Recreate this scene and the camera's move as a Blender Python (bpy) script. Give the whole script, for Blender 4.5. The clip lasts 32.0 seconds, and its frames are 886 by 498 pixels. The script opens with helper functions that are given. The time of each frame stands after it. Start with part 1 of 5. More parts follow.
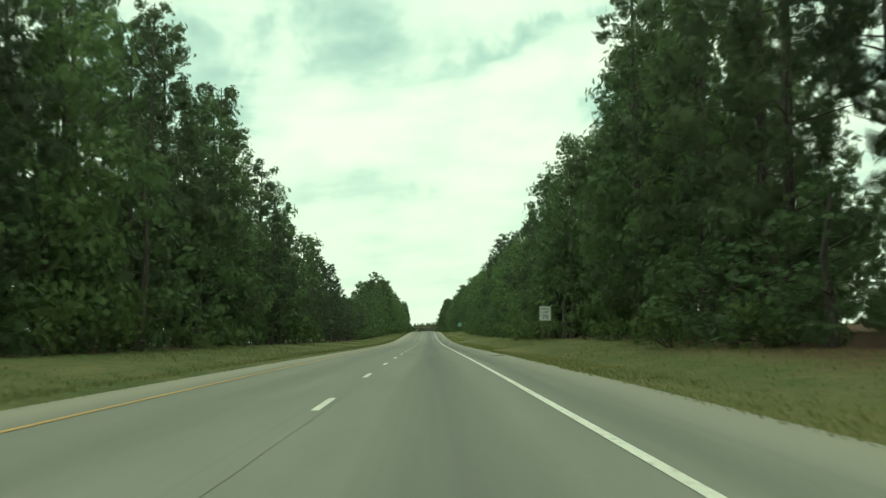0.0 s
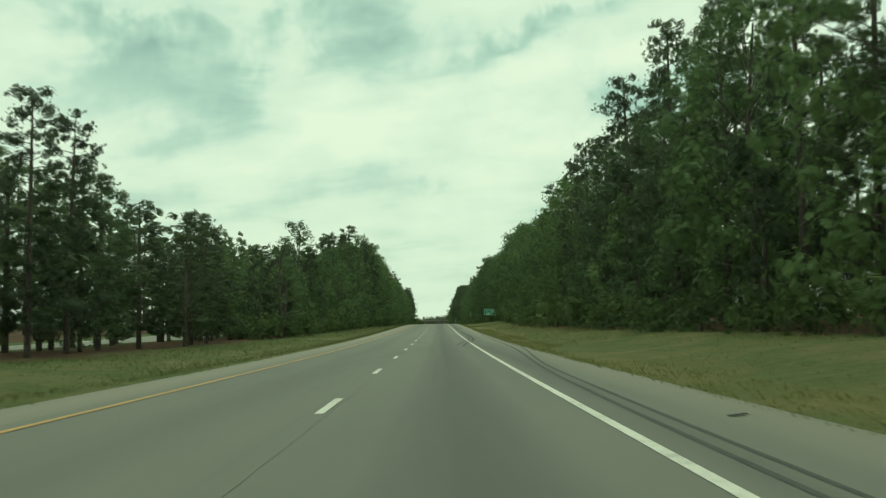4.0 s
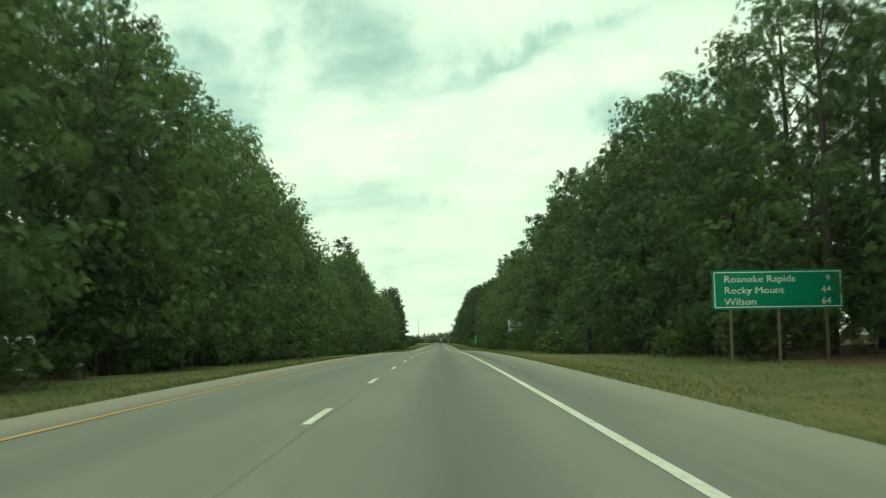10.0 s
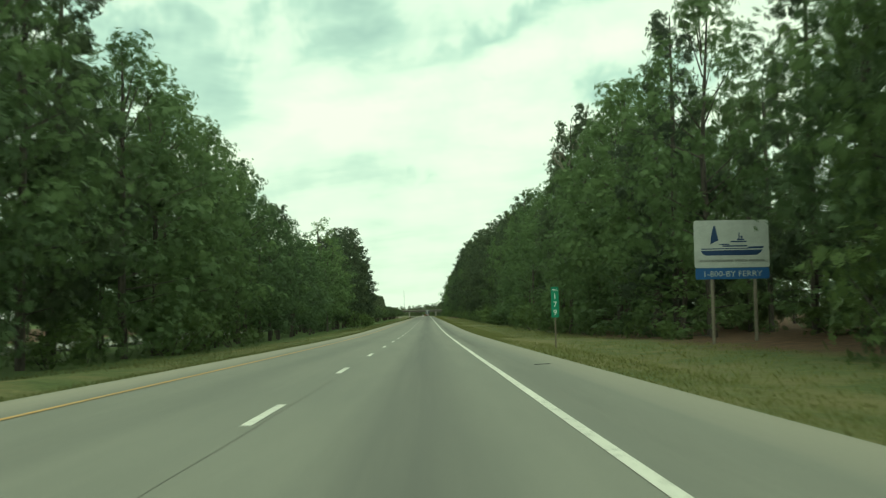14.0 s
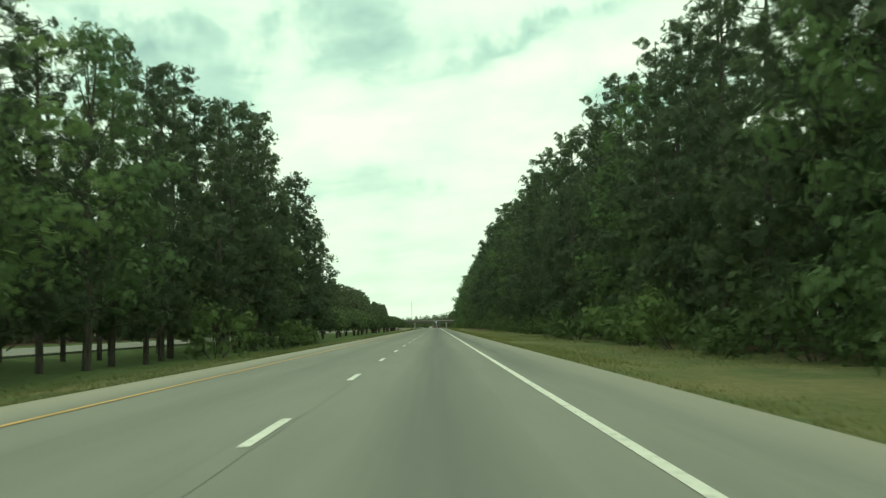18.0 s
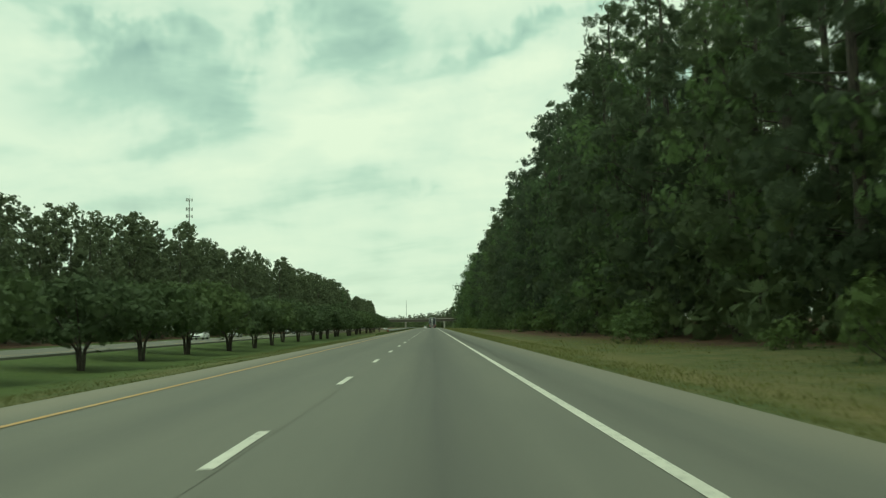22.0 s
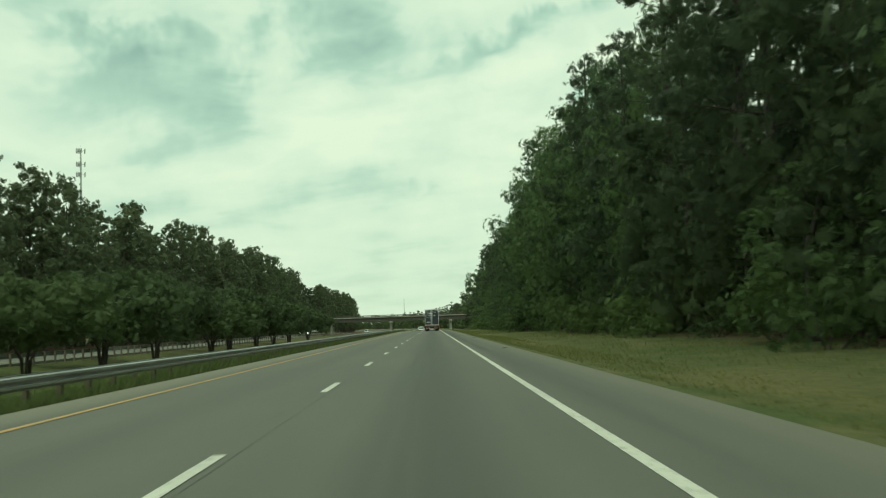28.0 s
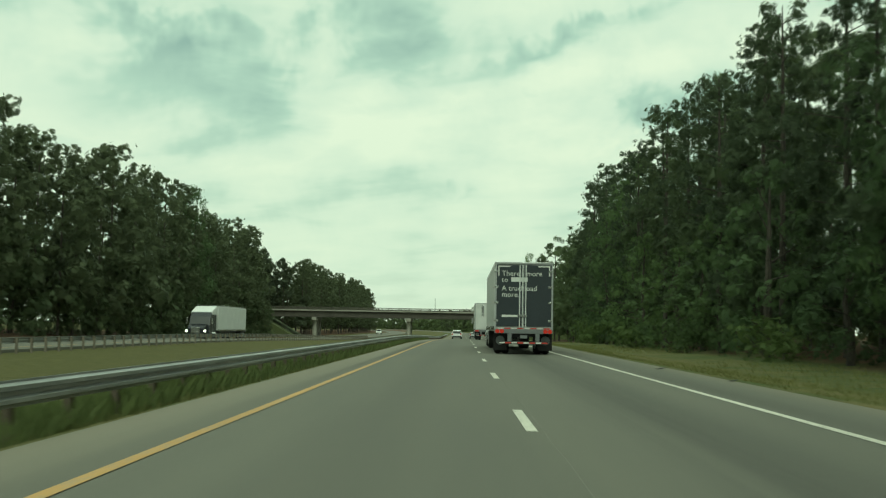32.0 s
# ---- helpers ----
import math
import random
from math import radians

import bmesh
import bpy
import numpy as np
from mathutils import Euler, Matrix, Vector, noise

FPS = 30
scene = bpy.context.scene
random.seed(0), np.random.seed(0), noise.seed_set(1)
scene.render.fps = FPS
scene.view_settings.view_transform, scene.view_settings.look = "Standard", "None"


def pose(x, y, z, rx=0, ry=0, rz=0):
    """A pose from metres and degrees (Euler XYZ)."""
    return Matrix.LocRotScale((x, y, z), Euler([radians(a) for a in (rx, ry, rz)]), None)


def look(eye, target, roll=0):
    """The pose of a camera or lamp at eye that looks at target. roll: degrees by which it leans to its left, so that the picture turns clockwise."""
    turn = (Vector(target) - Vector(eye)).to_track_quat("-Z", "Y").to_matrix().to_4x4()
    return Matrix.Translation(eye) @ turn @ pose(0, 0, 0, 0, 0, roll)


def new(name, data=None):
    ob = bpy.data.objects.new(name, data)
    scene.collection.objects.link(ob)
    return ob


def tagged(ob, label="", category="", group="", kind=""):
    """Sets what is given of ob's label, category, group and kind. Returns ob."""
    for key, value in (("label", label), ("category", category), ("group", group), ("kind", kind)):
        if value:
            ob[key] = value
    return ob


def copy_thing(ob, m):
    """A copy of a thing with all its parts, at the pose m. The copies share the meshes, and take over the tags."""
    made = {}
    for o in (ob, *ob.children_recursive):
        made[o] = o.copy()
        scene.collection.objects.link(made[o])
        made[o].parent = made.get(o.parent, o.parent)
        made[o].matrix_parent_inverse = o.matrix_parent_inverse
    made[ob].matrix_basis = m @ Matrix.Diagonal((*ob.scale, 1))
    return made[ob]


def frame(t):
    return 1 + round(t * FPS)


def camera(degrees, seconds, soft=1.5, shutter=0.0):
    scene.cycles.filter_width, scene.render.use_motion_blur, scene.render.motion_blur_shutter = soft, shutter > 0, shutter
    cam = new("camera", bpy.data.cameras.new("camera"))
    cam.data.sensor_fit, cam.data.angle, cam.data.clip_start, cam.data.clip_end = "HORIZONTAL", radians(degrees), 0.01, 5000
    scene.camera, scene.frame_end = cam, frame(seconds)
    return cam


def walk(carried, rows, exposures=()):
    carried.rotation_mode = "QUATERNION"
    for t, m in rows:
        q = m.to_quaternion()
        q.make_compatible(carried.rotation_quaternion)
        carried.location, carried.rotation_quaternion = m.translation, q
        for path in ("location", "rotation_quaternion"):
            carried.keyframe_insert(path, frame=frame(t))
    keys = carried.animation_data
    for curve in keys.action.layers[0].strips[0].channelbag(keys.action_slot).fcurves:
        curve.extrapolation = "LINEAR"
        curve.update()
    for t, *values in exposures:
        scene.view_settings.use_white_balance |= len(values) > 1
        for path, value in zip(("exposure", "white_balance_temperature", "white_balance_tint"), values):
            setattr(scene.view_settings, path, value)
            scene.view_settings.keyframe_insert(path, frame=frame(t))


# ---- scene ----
LENS = 45.7
CAM_H = 1.133


def prof(y):
    """Height of the carriageway along its length: long, gentle crests and sags."""
    if y < 645:
        return 0.6 * math.cos(2 * math.pi * (y - 420) / 450)
    u = min(1.0, max(0.0, (y - 1260) / 190))
    return -0.6 - 1.3 * u * u * (3 - 2 * u)


def bend(y):
    """The road runs straight and swings to the left past the overpass."""
    return 0.0 if y < 1600 else -((y - 1600) ** 2) / 4400 if y < 2300 else -111.4 - (y - 2300) * 0.3182


def place(x, y, z=0.0):
    return (x + bend(y), y, prof(y) + z)


def view(x, y, yaw, pitch, roll):
    slope = math.atan((prof(y + 0.5) - prof(y - 0.5)))
    p, a = radians(pitch) + slope, radians(yaw)
    eye = Vector((x, y, prof(y) + CAM_H))
    return look(eye, eye + Vector((-math.sin(a) * math.cos(p), math.cos(a) * math.cos(p), math.sin(p))), roll)


# seconds, metres across, metres along, yaw, pitch, roll
PATH = [
    (0.0, -0.13, -1.37, -0.81, 4.55, -0.33),
    (0.5, -0.17, 17.49, -0.73, 4.45, -0.46),
    (1.0, -0.23, 36.06, -0.57, 4.36, -0.60),
    (1.5, -0.28, 54.22, -0.29, 4.32, -0.75),
    (2.0, -0.32, 72.47, -0.07, 4.31, -0.84),
    (2.5, -0.31, 91.25, -0.08, 4.30, -0.82),
    (3.0, -0.28, 110.06, -0.19, 4.30, -0.72),
    (3.5, -0.24, 128.36, -0.27, 4.33, -0.62),
    (4.0, -0.21, 146.46, -0.29, 4.36, -0.52),
    (4.5, -0.20, 164.74, -0.28, 4.36, -0.42),
    (5.0, -0.21, 183.21, -0.23, 4.34, -0.34),
    (5.5, -0.21, 201.77, -0.18, 4.32, -0.29),
    (6.0, -0.21, 220.29, -0.12, 4.30, -0.28),
    (6.5, -0.21, 238.69, -0.06, 4.29, -0.31),
    (7.0, -0.18, 256.85, -0.02, 4.30, -0.40),
    (7.5, -0.14, 274.78, -0.02, 4.33, -0.55),
    (8.0, -0.11, 292.93, -0.09, 4.37, -0.72),
    (8.5, -0.13, 311.65, -0.25, 4.37, -0.85),
    (9.0, -0.14, 330.29, -0.37, 4.42, -0.94),
    (9.5, -0.08, 348.29, -0.33, 4.55, -0.98),
    (10.0, -0.05, 366.32, -0.19, 4.66, -0.93),
    (10.5, -0.11, 385.05, -0.05, 4.64, -0.75),
    (11.0, -0.21, 403.85, 0.04, 4.56, -0.57),
    (11.5, -0.30, 422.13, 0.04, 4.50, -0.52),
    (12.0, -0.30, 440.41, -0.11, 4.40, -0.53),
    (12.5, -0.20, 459.27, -0.45, 4.21, -0.56),
    (13.0, -0.03, 478.15, -0.78, 4.03, -0.64),
    (13.5, 0.13, 496.43, -0.91, 3.96, -0.82),
    (14.0, 0.25, 514.50, -0.89, 3.96, -1.02),
    (14.5, 0.27, 532.86, -0.83, 3.98, -1.16),
    (15.0, 0.21, 551.50, -0.73, 4.02, -1.22),
    (15.5, 0.11, 570.28, -0.63, 4.06, -1.20),
    (16.0, 0.01, 589.07, -0.53, 4.10, -1.13),
    (16.5, -0.07, 607.74, -0.45, 4.14, -1.00),
    (17.0, -0.09, 626.16, -0.38, 4.19, -0.83),
    (17.5, -0.03, 644.31, -0.36, 4.22, -0.66),
    (18.0, 0.03, 662.64, -0.41, 4.17, -0.71),
    (18.5, 0.05, 681.48, -0.54, 4.01, -1.08),
    (19.0, 0.01, 700.23, -0.57, 3.89, -1.36),
    (19.5, -0.06, 718.37, -0.40, 3.94, -1.16),
    (20.0, -0.10, 736.55, -0.25, 4.07, -0.84),
    (20.5, -0.06, 755.39, -0.36, 4.14, -0.77),
    (21.0, -0.01, 774.22, -0.56, 4.15, -0.86),
    (21.5, 0.02, 792.39, -0.66, 4.13, -0.90),
    (22.0, 0.02, 810.49, -0.66, 4.13, -1.00),
    (22.5, -0.01, 829.17, -0.64, 4.15, -1.26),
    (23.0, -0.02, 847.89, -0.56, 4.20, -1.57),
    (23.5, -0.00, 866.09, -0.41, 4.26, -1.77),
    (24.0, -0.03, 884.21, -0.29, 4.35, -1.74),
    (24.5, -0.14, 902.72, -0.31, 4.45, -1.43),
    (25.0, -0.23, 921.32, -0.43, 4.47, -1.17),
    (25.5, -0.17, 939.61, -0.59, 4.36, -1.28),
    (26.0, -0.04, 957.77, -0.74, 4.19, -1.57),
    (26.5, 0.09, 976.08, -0.83, 4.09, -1.80),
    (27.0, 0.17, 994.55, -0.86, 4.05, -1.93),
    (27.5, 0.20, 1013.13, -0.82, 4.07, -1.97),
    (28.0, 0.16, 1031.78, -0.72, 4.12, -1.92),
    (28.5, 0.04, 1050.43, -0.57, 4.18, -1.78),
    (29.0, -0.18, 1069.05, -0.36, 4.25, -1.58),
    (29.5, -0.50, 1087.65, -0.09, 4.30, -1.33),
    (30.0, -0.88, 1106.50, 0.29, 4.34, -1.08),
    (30.5, -1.28, 1125.86, 0.78, 4.37, -0.88),
    (31.0, -1.70, 1145.56, 1.16, 4.38, -0.52),
    (31.5, -2.15, 1165.39, 1.25, 4.34, 0.15),
    (32.0, -2.61, 1185.25, 1.15, 4.28, 1.01),
]

cam = camera(LENS, 32.0, 1.2, 0.16)
walk(cam, [(t, view(*row)) for t, *row in PATH], [(0, 0.15, 6800, -26), (2, 0.0, 6800, -26), (4, -0.15, 6800, -26), (7, -0.07, 6800, -26), (9, 0.06, 6800, -26), (14, 0.15, 6800, -26), (17, 0.2, 6800, -26), (19, 0.17, 6800, -26), (21, -0.08, 6800, -26), (23, -0.15, 6800, -26), (32, -0.17, 6800, -26)])

# ---- daylight ----
SUN_UP, SUN_TURN = radians(52), radians(176)
world = bpy.data.worlds.new("sky")
scene.world = world
world.use_nodes = True


class Nodes:
    """Short hand for building a node tree."""

    def __init__(self, tree):
        self.tree = tree
        self.tree.nodes.clear()

    def add(self, kind, **inputs):
        node = self.tree.nodes.new(kind)
        for key, value in inputs.items():
            name = key.replace("_", " ")
            if isinstance(value, bpy.types.NodeSocket):
                self.tree.links.new(value, node.inputs[name])
            else:
                node.inputs[name].default_value = value
        return node

    def link(self, a, b):
        self.tree.links.new(a, b)

    def math(self, op, a, b=0.0, c=0.0):
        node = self.tree.nodes.new("ShaderNodeMath")
        node.operation = op
        for i, v in enumerate((a, b, c)):
            if isinstance(v, bpy.types.NodeSocket):
                self.link(v, node.inputs[i])
            else:
                node.inputs[i].default_value = v
        return node.outputs[0]

    def ramp(self, fac, *stops):
        node = self.tree.nodes.new("ShaderNodeValToRGB")
        self.link(fac, node.inputs[0])
        el = node.color_ramp.elements
        while len(el) < len(stops):
            el.new(0.5)
        for e, (pos, col) in zip(el, stops):
            e.position = pos
            e.color = (*col, 1) if isinstance(col, tuple) else (col, col, col, 1)
        return node.outputs[0]

    def mix(self, fac, a, b, blend="MIX"):
        node = self.tree.nodes.new("ShaderNodeMix")
        node.data_type, node.blend_type = "RGBA", blend
        for sock, v in ((node.inputs[0], fac), (node.inputs[6], a), (node.inputs[7], b)):
            if isinstance(v, bpy.types.NodeSocket):
                self.link(v, sock)
            else:
                sock.default_value = v if isinstance(v, float) else (*v, 1)
        return node.outputs[2]

    def noise(self, vec, scale, detail=4.0, rough=0.55, dist=0.0):
        return self.add("ShaderNodeTexNoise", Vector=vec, Scale=scale, Detail=detail, Roughness=rough, Distortion=dist).outputs[0]

    def scaled(self, vec, x, y, z):
        node = self.tree.nodes.new("ShaderNodeVectorMath")
        node.operation = "MULTIPLY"
        self.link(vec, node.inputs[0])
        node.inputs[1].default_value = (x, y, z)
        return node.outputs[0]


n = Nodes(world.node_tree)
way = n.add("ShaderNodeTexCoord").outputs["Generated"]
sep = n.add("ShaderNodeSeparateXYZ", Vector=way)
lift = n.math("ADD", n.math("MAXIMUM", sep.outputs[2], 0.0), 0.16)
flat = n.add("ShaderNodeCombineXYZ", X=n.math("DIVIDE", sep.outputs[0], lift), Y=n.math("DIVIDE", sep.outputs[1], lift)).outputs[0]
spin = n.tree.nodes.new("ShaderNodeMapping")
n.link(flat, spin.inputs[0])
spin.inputs["Rotation"].default_value = (0, 0, radians(33))
spin.inputs["Location"].default_value = (0.9, 0.35, 0)
drawn = n.scaled(spin.outputs[0], 0.42, 1.0, 1.0)
streak = n.noise(drawn, 1.5, 4.0, 0.5, 0.2)
puff = n.noise(flat, 2.4, 4.0, 0.5, 0.2)
lump = n.noise(way, 9.0, 4.0, 0.6, 0.3)
cover = n.math("ADD", n.math("MULTIPLY", streak, 0.42), n.math("ADD", n.math("MULTIPLY", puff, 0.28), n.math("MULTIPLY", lump, 0.30)))
# ragged darker banks of cloud ahead, at their bearings and heights
ahead = n.math("MAXIMUM", sep.outputs[1], 0.05)
bear = n.math("ADD", n.math("DIVIDE", sep.outputs[0], ahead), n.math("MULTIPLY", n.math("SUBTRACT", puff, 0.5), 0.34))
rise = n.math("ADD", n.math("DIVIDE", sep.outputs[2], ahead), n.math("MULTIPLY", n.math("SUBTRACT", lump, 0.5), 0.22))
for b0, r0, wide, tall, slant, weight in ((-0.29, 0.24, 0.17, 0.055, 0.1, 0.24), (0.06, 0.272, 0.13, 0.032, -0.40, 0.20), (-0.115, 0.275, 0.06, 0.04, -0.45, 0.11), (-0.02, 0.135, 0.09, 0.012, -0.1, 0.06), (0.14, 0.20, 0.10, 0.018, -0.3, 0.07)):
    db = n.math("SUBTRACT", bear, b0)
    dr = n.math("ADD", n.math("SUBTRACT", rise, r0), n.math("MULTIPLY", db, slant))
    far = n.math("SQRT", n.math("ADD", n.math("POWER", n.math("DIVIDE", db, wide), 2.0), n.math("POWER", n.math("DIVIDE", dr, tall), 2.0)))
    cover = n.math("SUBTRACT", cover, n.math("MULTIPLY", n.ramp(far, (0.05, 1.0), (1.0, 0.0)), weight * 0.55))
shade = n.ramp(cover, (0.32, (0.47, 0.61, 0.61)), (0.43, (0.68, 0.82, 0.78)), (0.49, (0.92, 0.97, 0.92)), (0.58, (1.10, 1.08, 1.00)))
low = n.ramp(sep.outputs[2], (0.0, 0.9), (0.20, 0.0))
shade = n.mix(low, shade, (0.98, 1.0, 0.92))
sky = n.tree.nodes.new("ShaderNodeTexSky")
sky.sky_type, sky.sun_disc, sky.sun_elevation, sky.sun_rotation = "NISHITA", False, SUN_UP, SUN_TURN
blue = n.add("ShaderNodeBackground", Color=sky.outputs[0], Strength=0.06)
cloud = n.add("ShaderNodeBackground", Color=shade, Strength=0.93)
veil = n.ramp(cover, (0.30, 0.80), (0.46, 0.97))
both = n.add("ShaderNodeMixShader", Fac=veil)
n.link(blue.outputs[0], both.inputs[1])
n.link(cloud.outputs[0], both.inputs[2])
n.link(both.outputs[0], n.add("ShaderNodeOutputWorld").inputs[0])

sun = new("sun", bpy.data.lights.new("sun", "SUN"))
sun.data.energy, sun.data.angle, sun.data.color = 1.5, radians(40), (1.0, 0.97, 0.90)
sun.matrix_world = look((0, 0, 60), Vector((0, 0, 60)) - Vector((math.sin(SUN_TURN) * math.cos(SUN_UP), math.cos(SUN_TURN) * math.cos(SUN_UP), math.sin(SUN_UP))))


# ---- materials ----
def material(name, build, rough=0.8, **settings):
    m = bpy.data.materials.new(name)
    m.use_nodes = True
    k = Nodes(m.node_tree)
    shader = k.add("ShaderNodeBsdfPrincipled", Roughness=rough)
    out = k.add("ShaderNodeOutputMaterial")
    k.link(shader.outputs[0], out.inputs[0])
    coord = k.add("ShaderNodeTexCoord").outputs["Object"]
    for key, value in settings.items():
        shader.inputs[key.replace("_", " ")].default_value = value
    build(k, shader, coord)
    return m


def bump(k, shader, height, strength=0.4, distance=0.02):
    node = k.add("ShaderNodeBump", Strength=strength, Distance=distance, Height=height)
    k.link(node.outputs[0], shader.inputs["Normal"])


def plain(name, colour, rough=0.5, metal=0.0, wear=0.15, scale=6.0):
    """Paint, metal, rubber: one colour with grime at two scales."""

    def build(k, s, c):
        g = k.math("MULTIPLY", k.noise(c, scale), k.noise(c, scale * 9, 2.0))
        dark = tuple(v * (1 - wear * 2) for v in colour)
        k.link(k.mix(k.ramp(g, (0.12, 0.0), (0.4, 1.0)), dark, colour), s.inputs["Base Color"])
        k.link(k.math("ADD", k.math("MULTIPLY", g, 0.25), rough - 0.06), s.inputs["Roughness"])

    return material(name, build, rough, Metallic=metal)


def asphalt_build(k, s, c):
    x = k.add("ShaderNodeSeparateXYZ", Vector=c).outputs[0]
    grain = k.noise(c, 55.0, 3.0, 0.7)
    patch = k.noise(k.scaled(c, 1.0, 0.08, 1.0), 0.9, 5.0, 0.6)
    long = k.noise(k.scaled(c, 1.0, 0.012, 1.0), 2.6, 4.0, 0.6)
    base = k.mix(k.ramp(patch, (0.35, 0.0), (0.68, 1.0)), (0.193, 0.190, 0.158), (0.252, 0.246, 0.204))
    base = k.mix(k.math("MULTIPLY", k.ramp(grain, (0.3, 0.0), (0.7, 1.0)), 0.35), base, (0.15, 0.15, 0.135))
    # oil drip down the middle of the lanes, polished wheel tracks
    wob = k.math("MULTIPLY", k.math("SUBTRACT", long, 0.5), 0.5)

    def band(centre, half, power):
        d = k.math("ABSOLUTE", k.math("SUBTRACT", k.math("ADD", x, wob), centre))
        return k.math("MULTIPLY", k.ramp(k.math("DIVIDE", d, half), (0.0, 1.0), (0.45, 0.7), (1.0, 0.0)), power)

    oil = k.math("ADD", band(0.1, 0.95, 0.72), band(-3.66, 0.8, 0.28))
    oil = k.math("MULTIPLY", oil, k.ramp(long, (0.25, 0.55), (0.7, 1.0)))
    base = k.mix(oil, base, (0.085, 0.085, 0.078))
    edge = k.math("ADD", band(2.45, 0.8, 0.34), band(-1.98, 0.05, 0.12))
    edge = k.math("MULTIPLY", edge, k.ramp(k.noise(k.scaled(c, 1.0, 0.03, 1.0), 1.4), (0.38, 0.15), (0.6, 1.0)))
    base = k.mix(edge, base, (0.09, 0.09, 0.085))
    pale = k.math("ADD", band(4.1, 1.0, 0.6), band(-6.7, 1.15, 0.85))
    base = k.mix(pale, base, (0.335, 0.305, 0.238))
    # darker tone from about y 740 on, and between y 70 and 256
    y = k.add("ShaderNodeSeparateXYZ", Vector=c).outputs[1]
    far_tone = k.ramp(k.math("DIVIDE", k.math("SUBTRACT", y, 740.0), 120.0), (0.0, 0.0), (1.0, 1.0))
    dark = k.ramp(k.math("DIVIDE", y, 320.0), (0.22, (1.0, 1.0, 1.0)), (0.38, (0.83, 0.83, 0.83)), (0.60, (0.83, 0.83, 0.83)), (0.80, (1.0, 1.0, 1.0)))
    base = k.mix(1.0, base, dark, "MULTIPLY")
    base = k.mix(1.0, base, k.mix(far_tone, (0.86, 0.86, 0.855), (0.61, 0.606, 0.60)), "MULTIPLY")
    k.link(base, s.inputs["Base Color"])
    k.link(k.ramp(patch, (0.3, 0.78), (0.7, 0.9)), s.inputs["Roughness"])
    bump(k, s, grain, 0.5, 0.01)


def ground_build(k, s, c):
    x = k.add("ShaderNodeSeparateXYZ", Vector=c)
    big = k.noise(c, 0.22, 5.0, 0.6)
    mid = k.noise(c, 1.6, 4.0, 0.65)
    fine = k.noise(c, 22.0, 3.0, 0.7)
    green = k.mix(k.ramp(mid, (0.35, 0.0), (0.65, 1.0)), (0.070, 0.090, 0.034), (0.100, 0.117, 0.045))
    dry = k.mix(k.ramp(fine, (0.3, 0.0), (0.7, 1.0)), (0.138, 0.122, 0.055), (0.175, 0.155, 0.076))
    lawn = k.mix(k.ramp(mid, (0.3, 0.0), (0.7, 1.0)), (0.064, 0.094, 0.032), (0.098, 0.124, 0.044))
    olive = k.mix(k.ramp(mid, (0.3, 0.0), (0.7, 1.0)), (0.080, 0.080, 0.032), (0.116, 0.108, 0.046))
    lawn = k.mix(k.ramp(k.math("MULTIPLY", k.math("SUBTRACT", x.outputs[1], 1040.0), 0.01), (0.0, 0.0), (1.0, 1.0)), lawn, olive)
    side = k.ramp(k.math("MULTIPLY", k.math("ADD", x.outputs[0], 11.5), -0.3), (0.0, 0.0), (1.0, 1.0))
    grass = k.mix(side, k.mix(k.ramp(k.math("ADD", k.math("MULTIPLY", big, 0.6), k.math("MULTIPLY", k.noise(k.scaled(c, 1.0, 0.25, 1.0), 0.9, 5.0, 0.7), 0.4)), (0.44, 0.0), (0.60, 0.85)), green, dry), lawn)
    near = k.math("ABSOLUTE", k.math("SUBTRACT", k.math("ADD", x.outputs[0], k.math("MULTIPLY", k.math("SUBTRACT", big, 0.5), 3.0)), 6.1))
    hay = k.math("MULTIPLY", k.ramp(k.math("DIVIDE", near, 2.0), (0.15, 1.0), (1.0, 0.0)), k.ramp(k.noise(k.scaled(c, 1.0, 0.05, 1.0), 0.35, 3.0), (0.36, 0.12), (0.62, 0.65)))
    grass = k.mix(hay, grass, (0.175, 0.148, 0.066))
    tuft = k.ramp(k.noise(k.scaled(c, 1.0, 0.6, 1.0), 4.5, 4.0, 0.75), (0.32, (0.82, 0.82, 0.80)), (0.52, (1.0, 1.0, 1.0)), (0.70, (1.20, 1.18, 1.12)))
    grass = k.mix(1.0, grass, tuft, "MULTIPLY")
    litter = k.mix(k.ramp(mid, (0.3, 0.0), (0.7, 1.0)), (0.062, 0.042, 0.028), (0.140, 0.080, 0.050))
    # pine straw and bare soil under the woods
    wob = k.math("MULTIPLY", k.math("SUBTRACT", big, 0.5), 9.0)
    shift = 13.2
    for centre, reach, depth in ((950.0, 105.0, 5.2), (36.0, 24.0, 3.5), (275.0, 50.0, 4.0), (580.0, 40.0, 2.5)):
        hump = k.math("MAXIMUM", k.math("SUBTRACT", 1.0, k.math("DIVIDE", k.math("ABSOLUTE", k.math("SUBTRACT", x.outputs[1], centre)), reach)), 0.0)
        shift = k.math("SUBTRACT", shift, k.math("MULTIPLY", k.math("MINIMUM", k.math("MULTIPLY", hump, 2.0), 1.0), depth))
    right = k.ramp(k.math("MULTIPLY", k.math("ADD", k.math("SUBTRACT", x.outputs[0], shift), wob), 0.3), (0.0, 0.0), (1.0, 1.0))
    d = k.math("ABSOLUTE", k.math("ADD", x.outputs[0], 19.0))
    strip = k.ramp(k.math("MULTIPLY", k.math("ADD", k.math("SUBTRACT", 5.2, d), wob), 0.3), (0.0, 0.0), (1.0, 1.0))
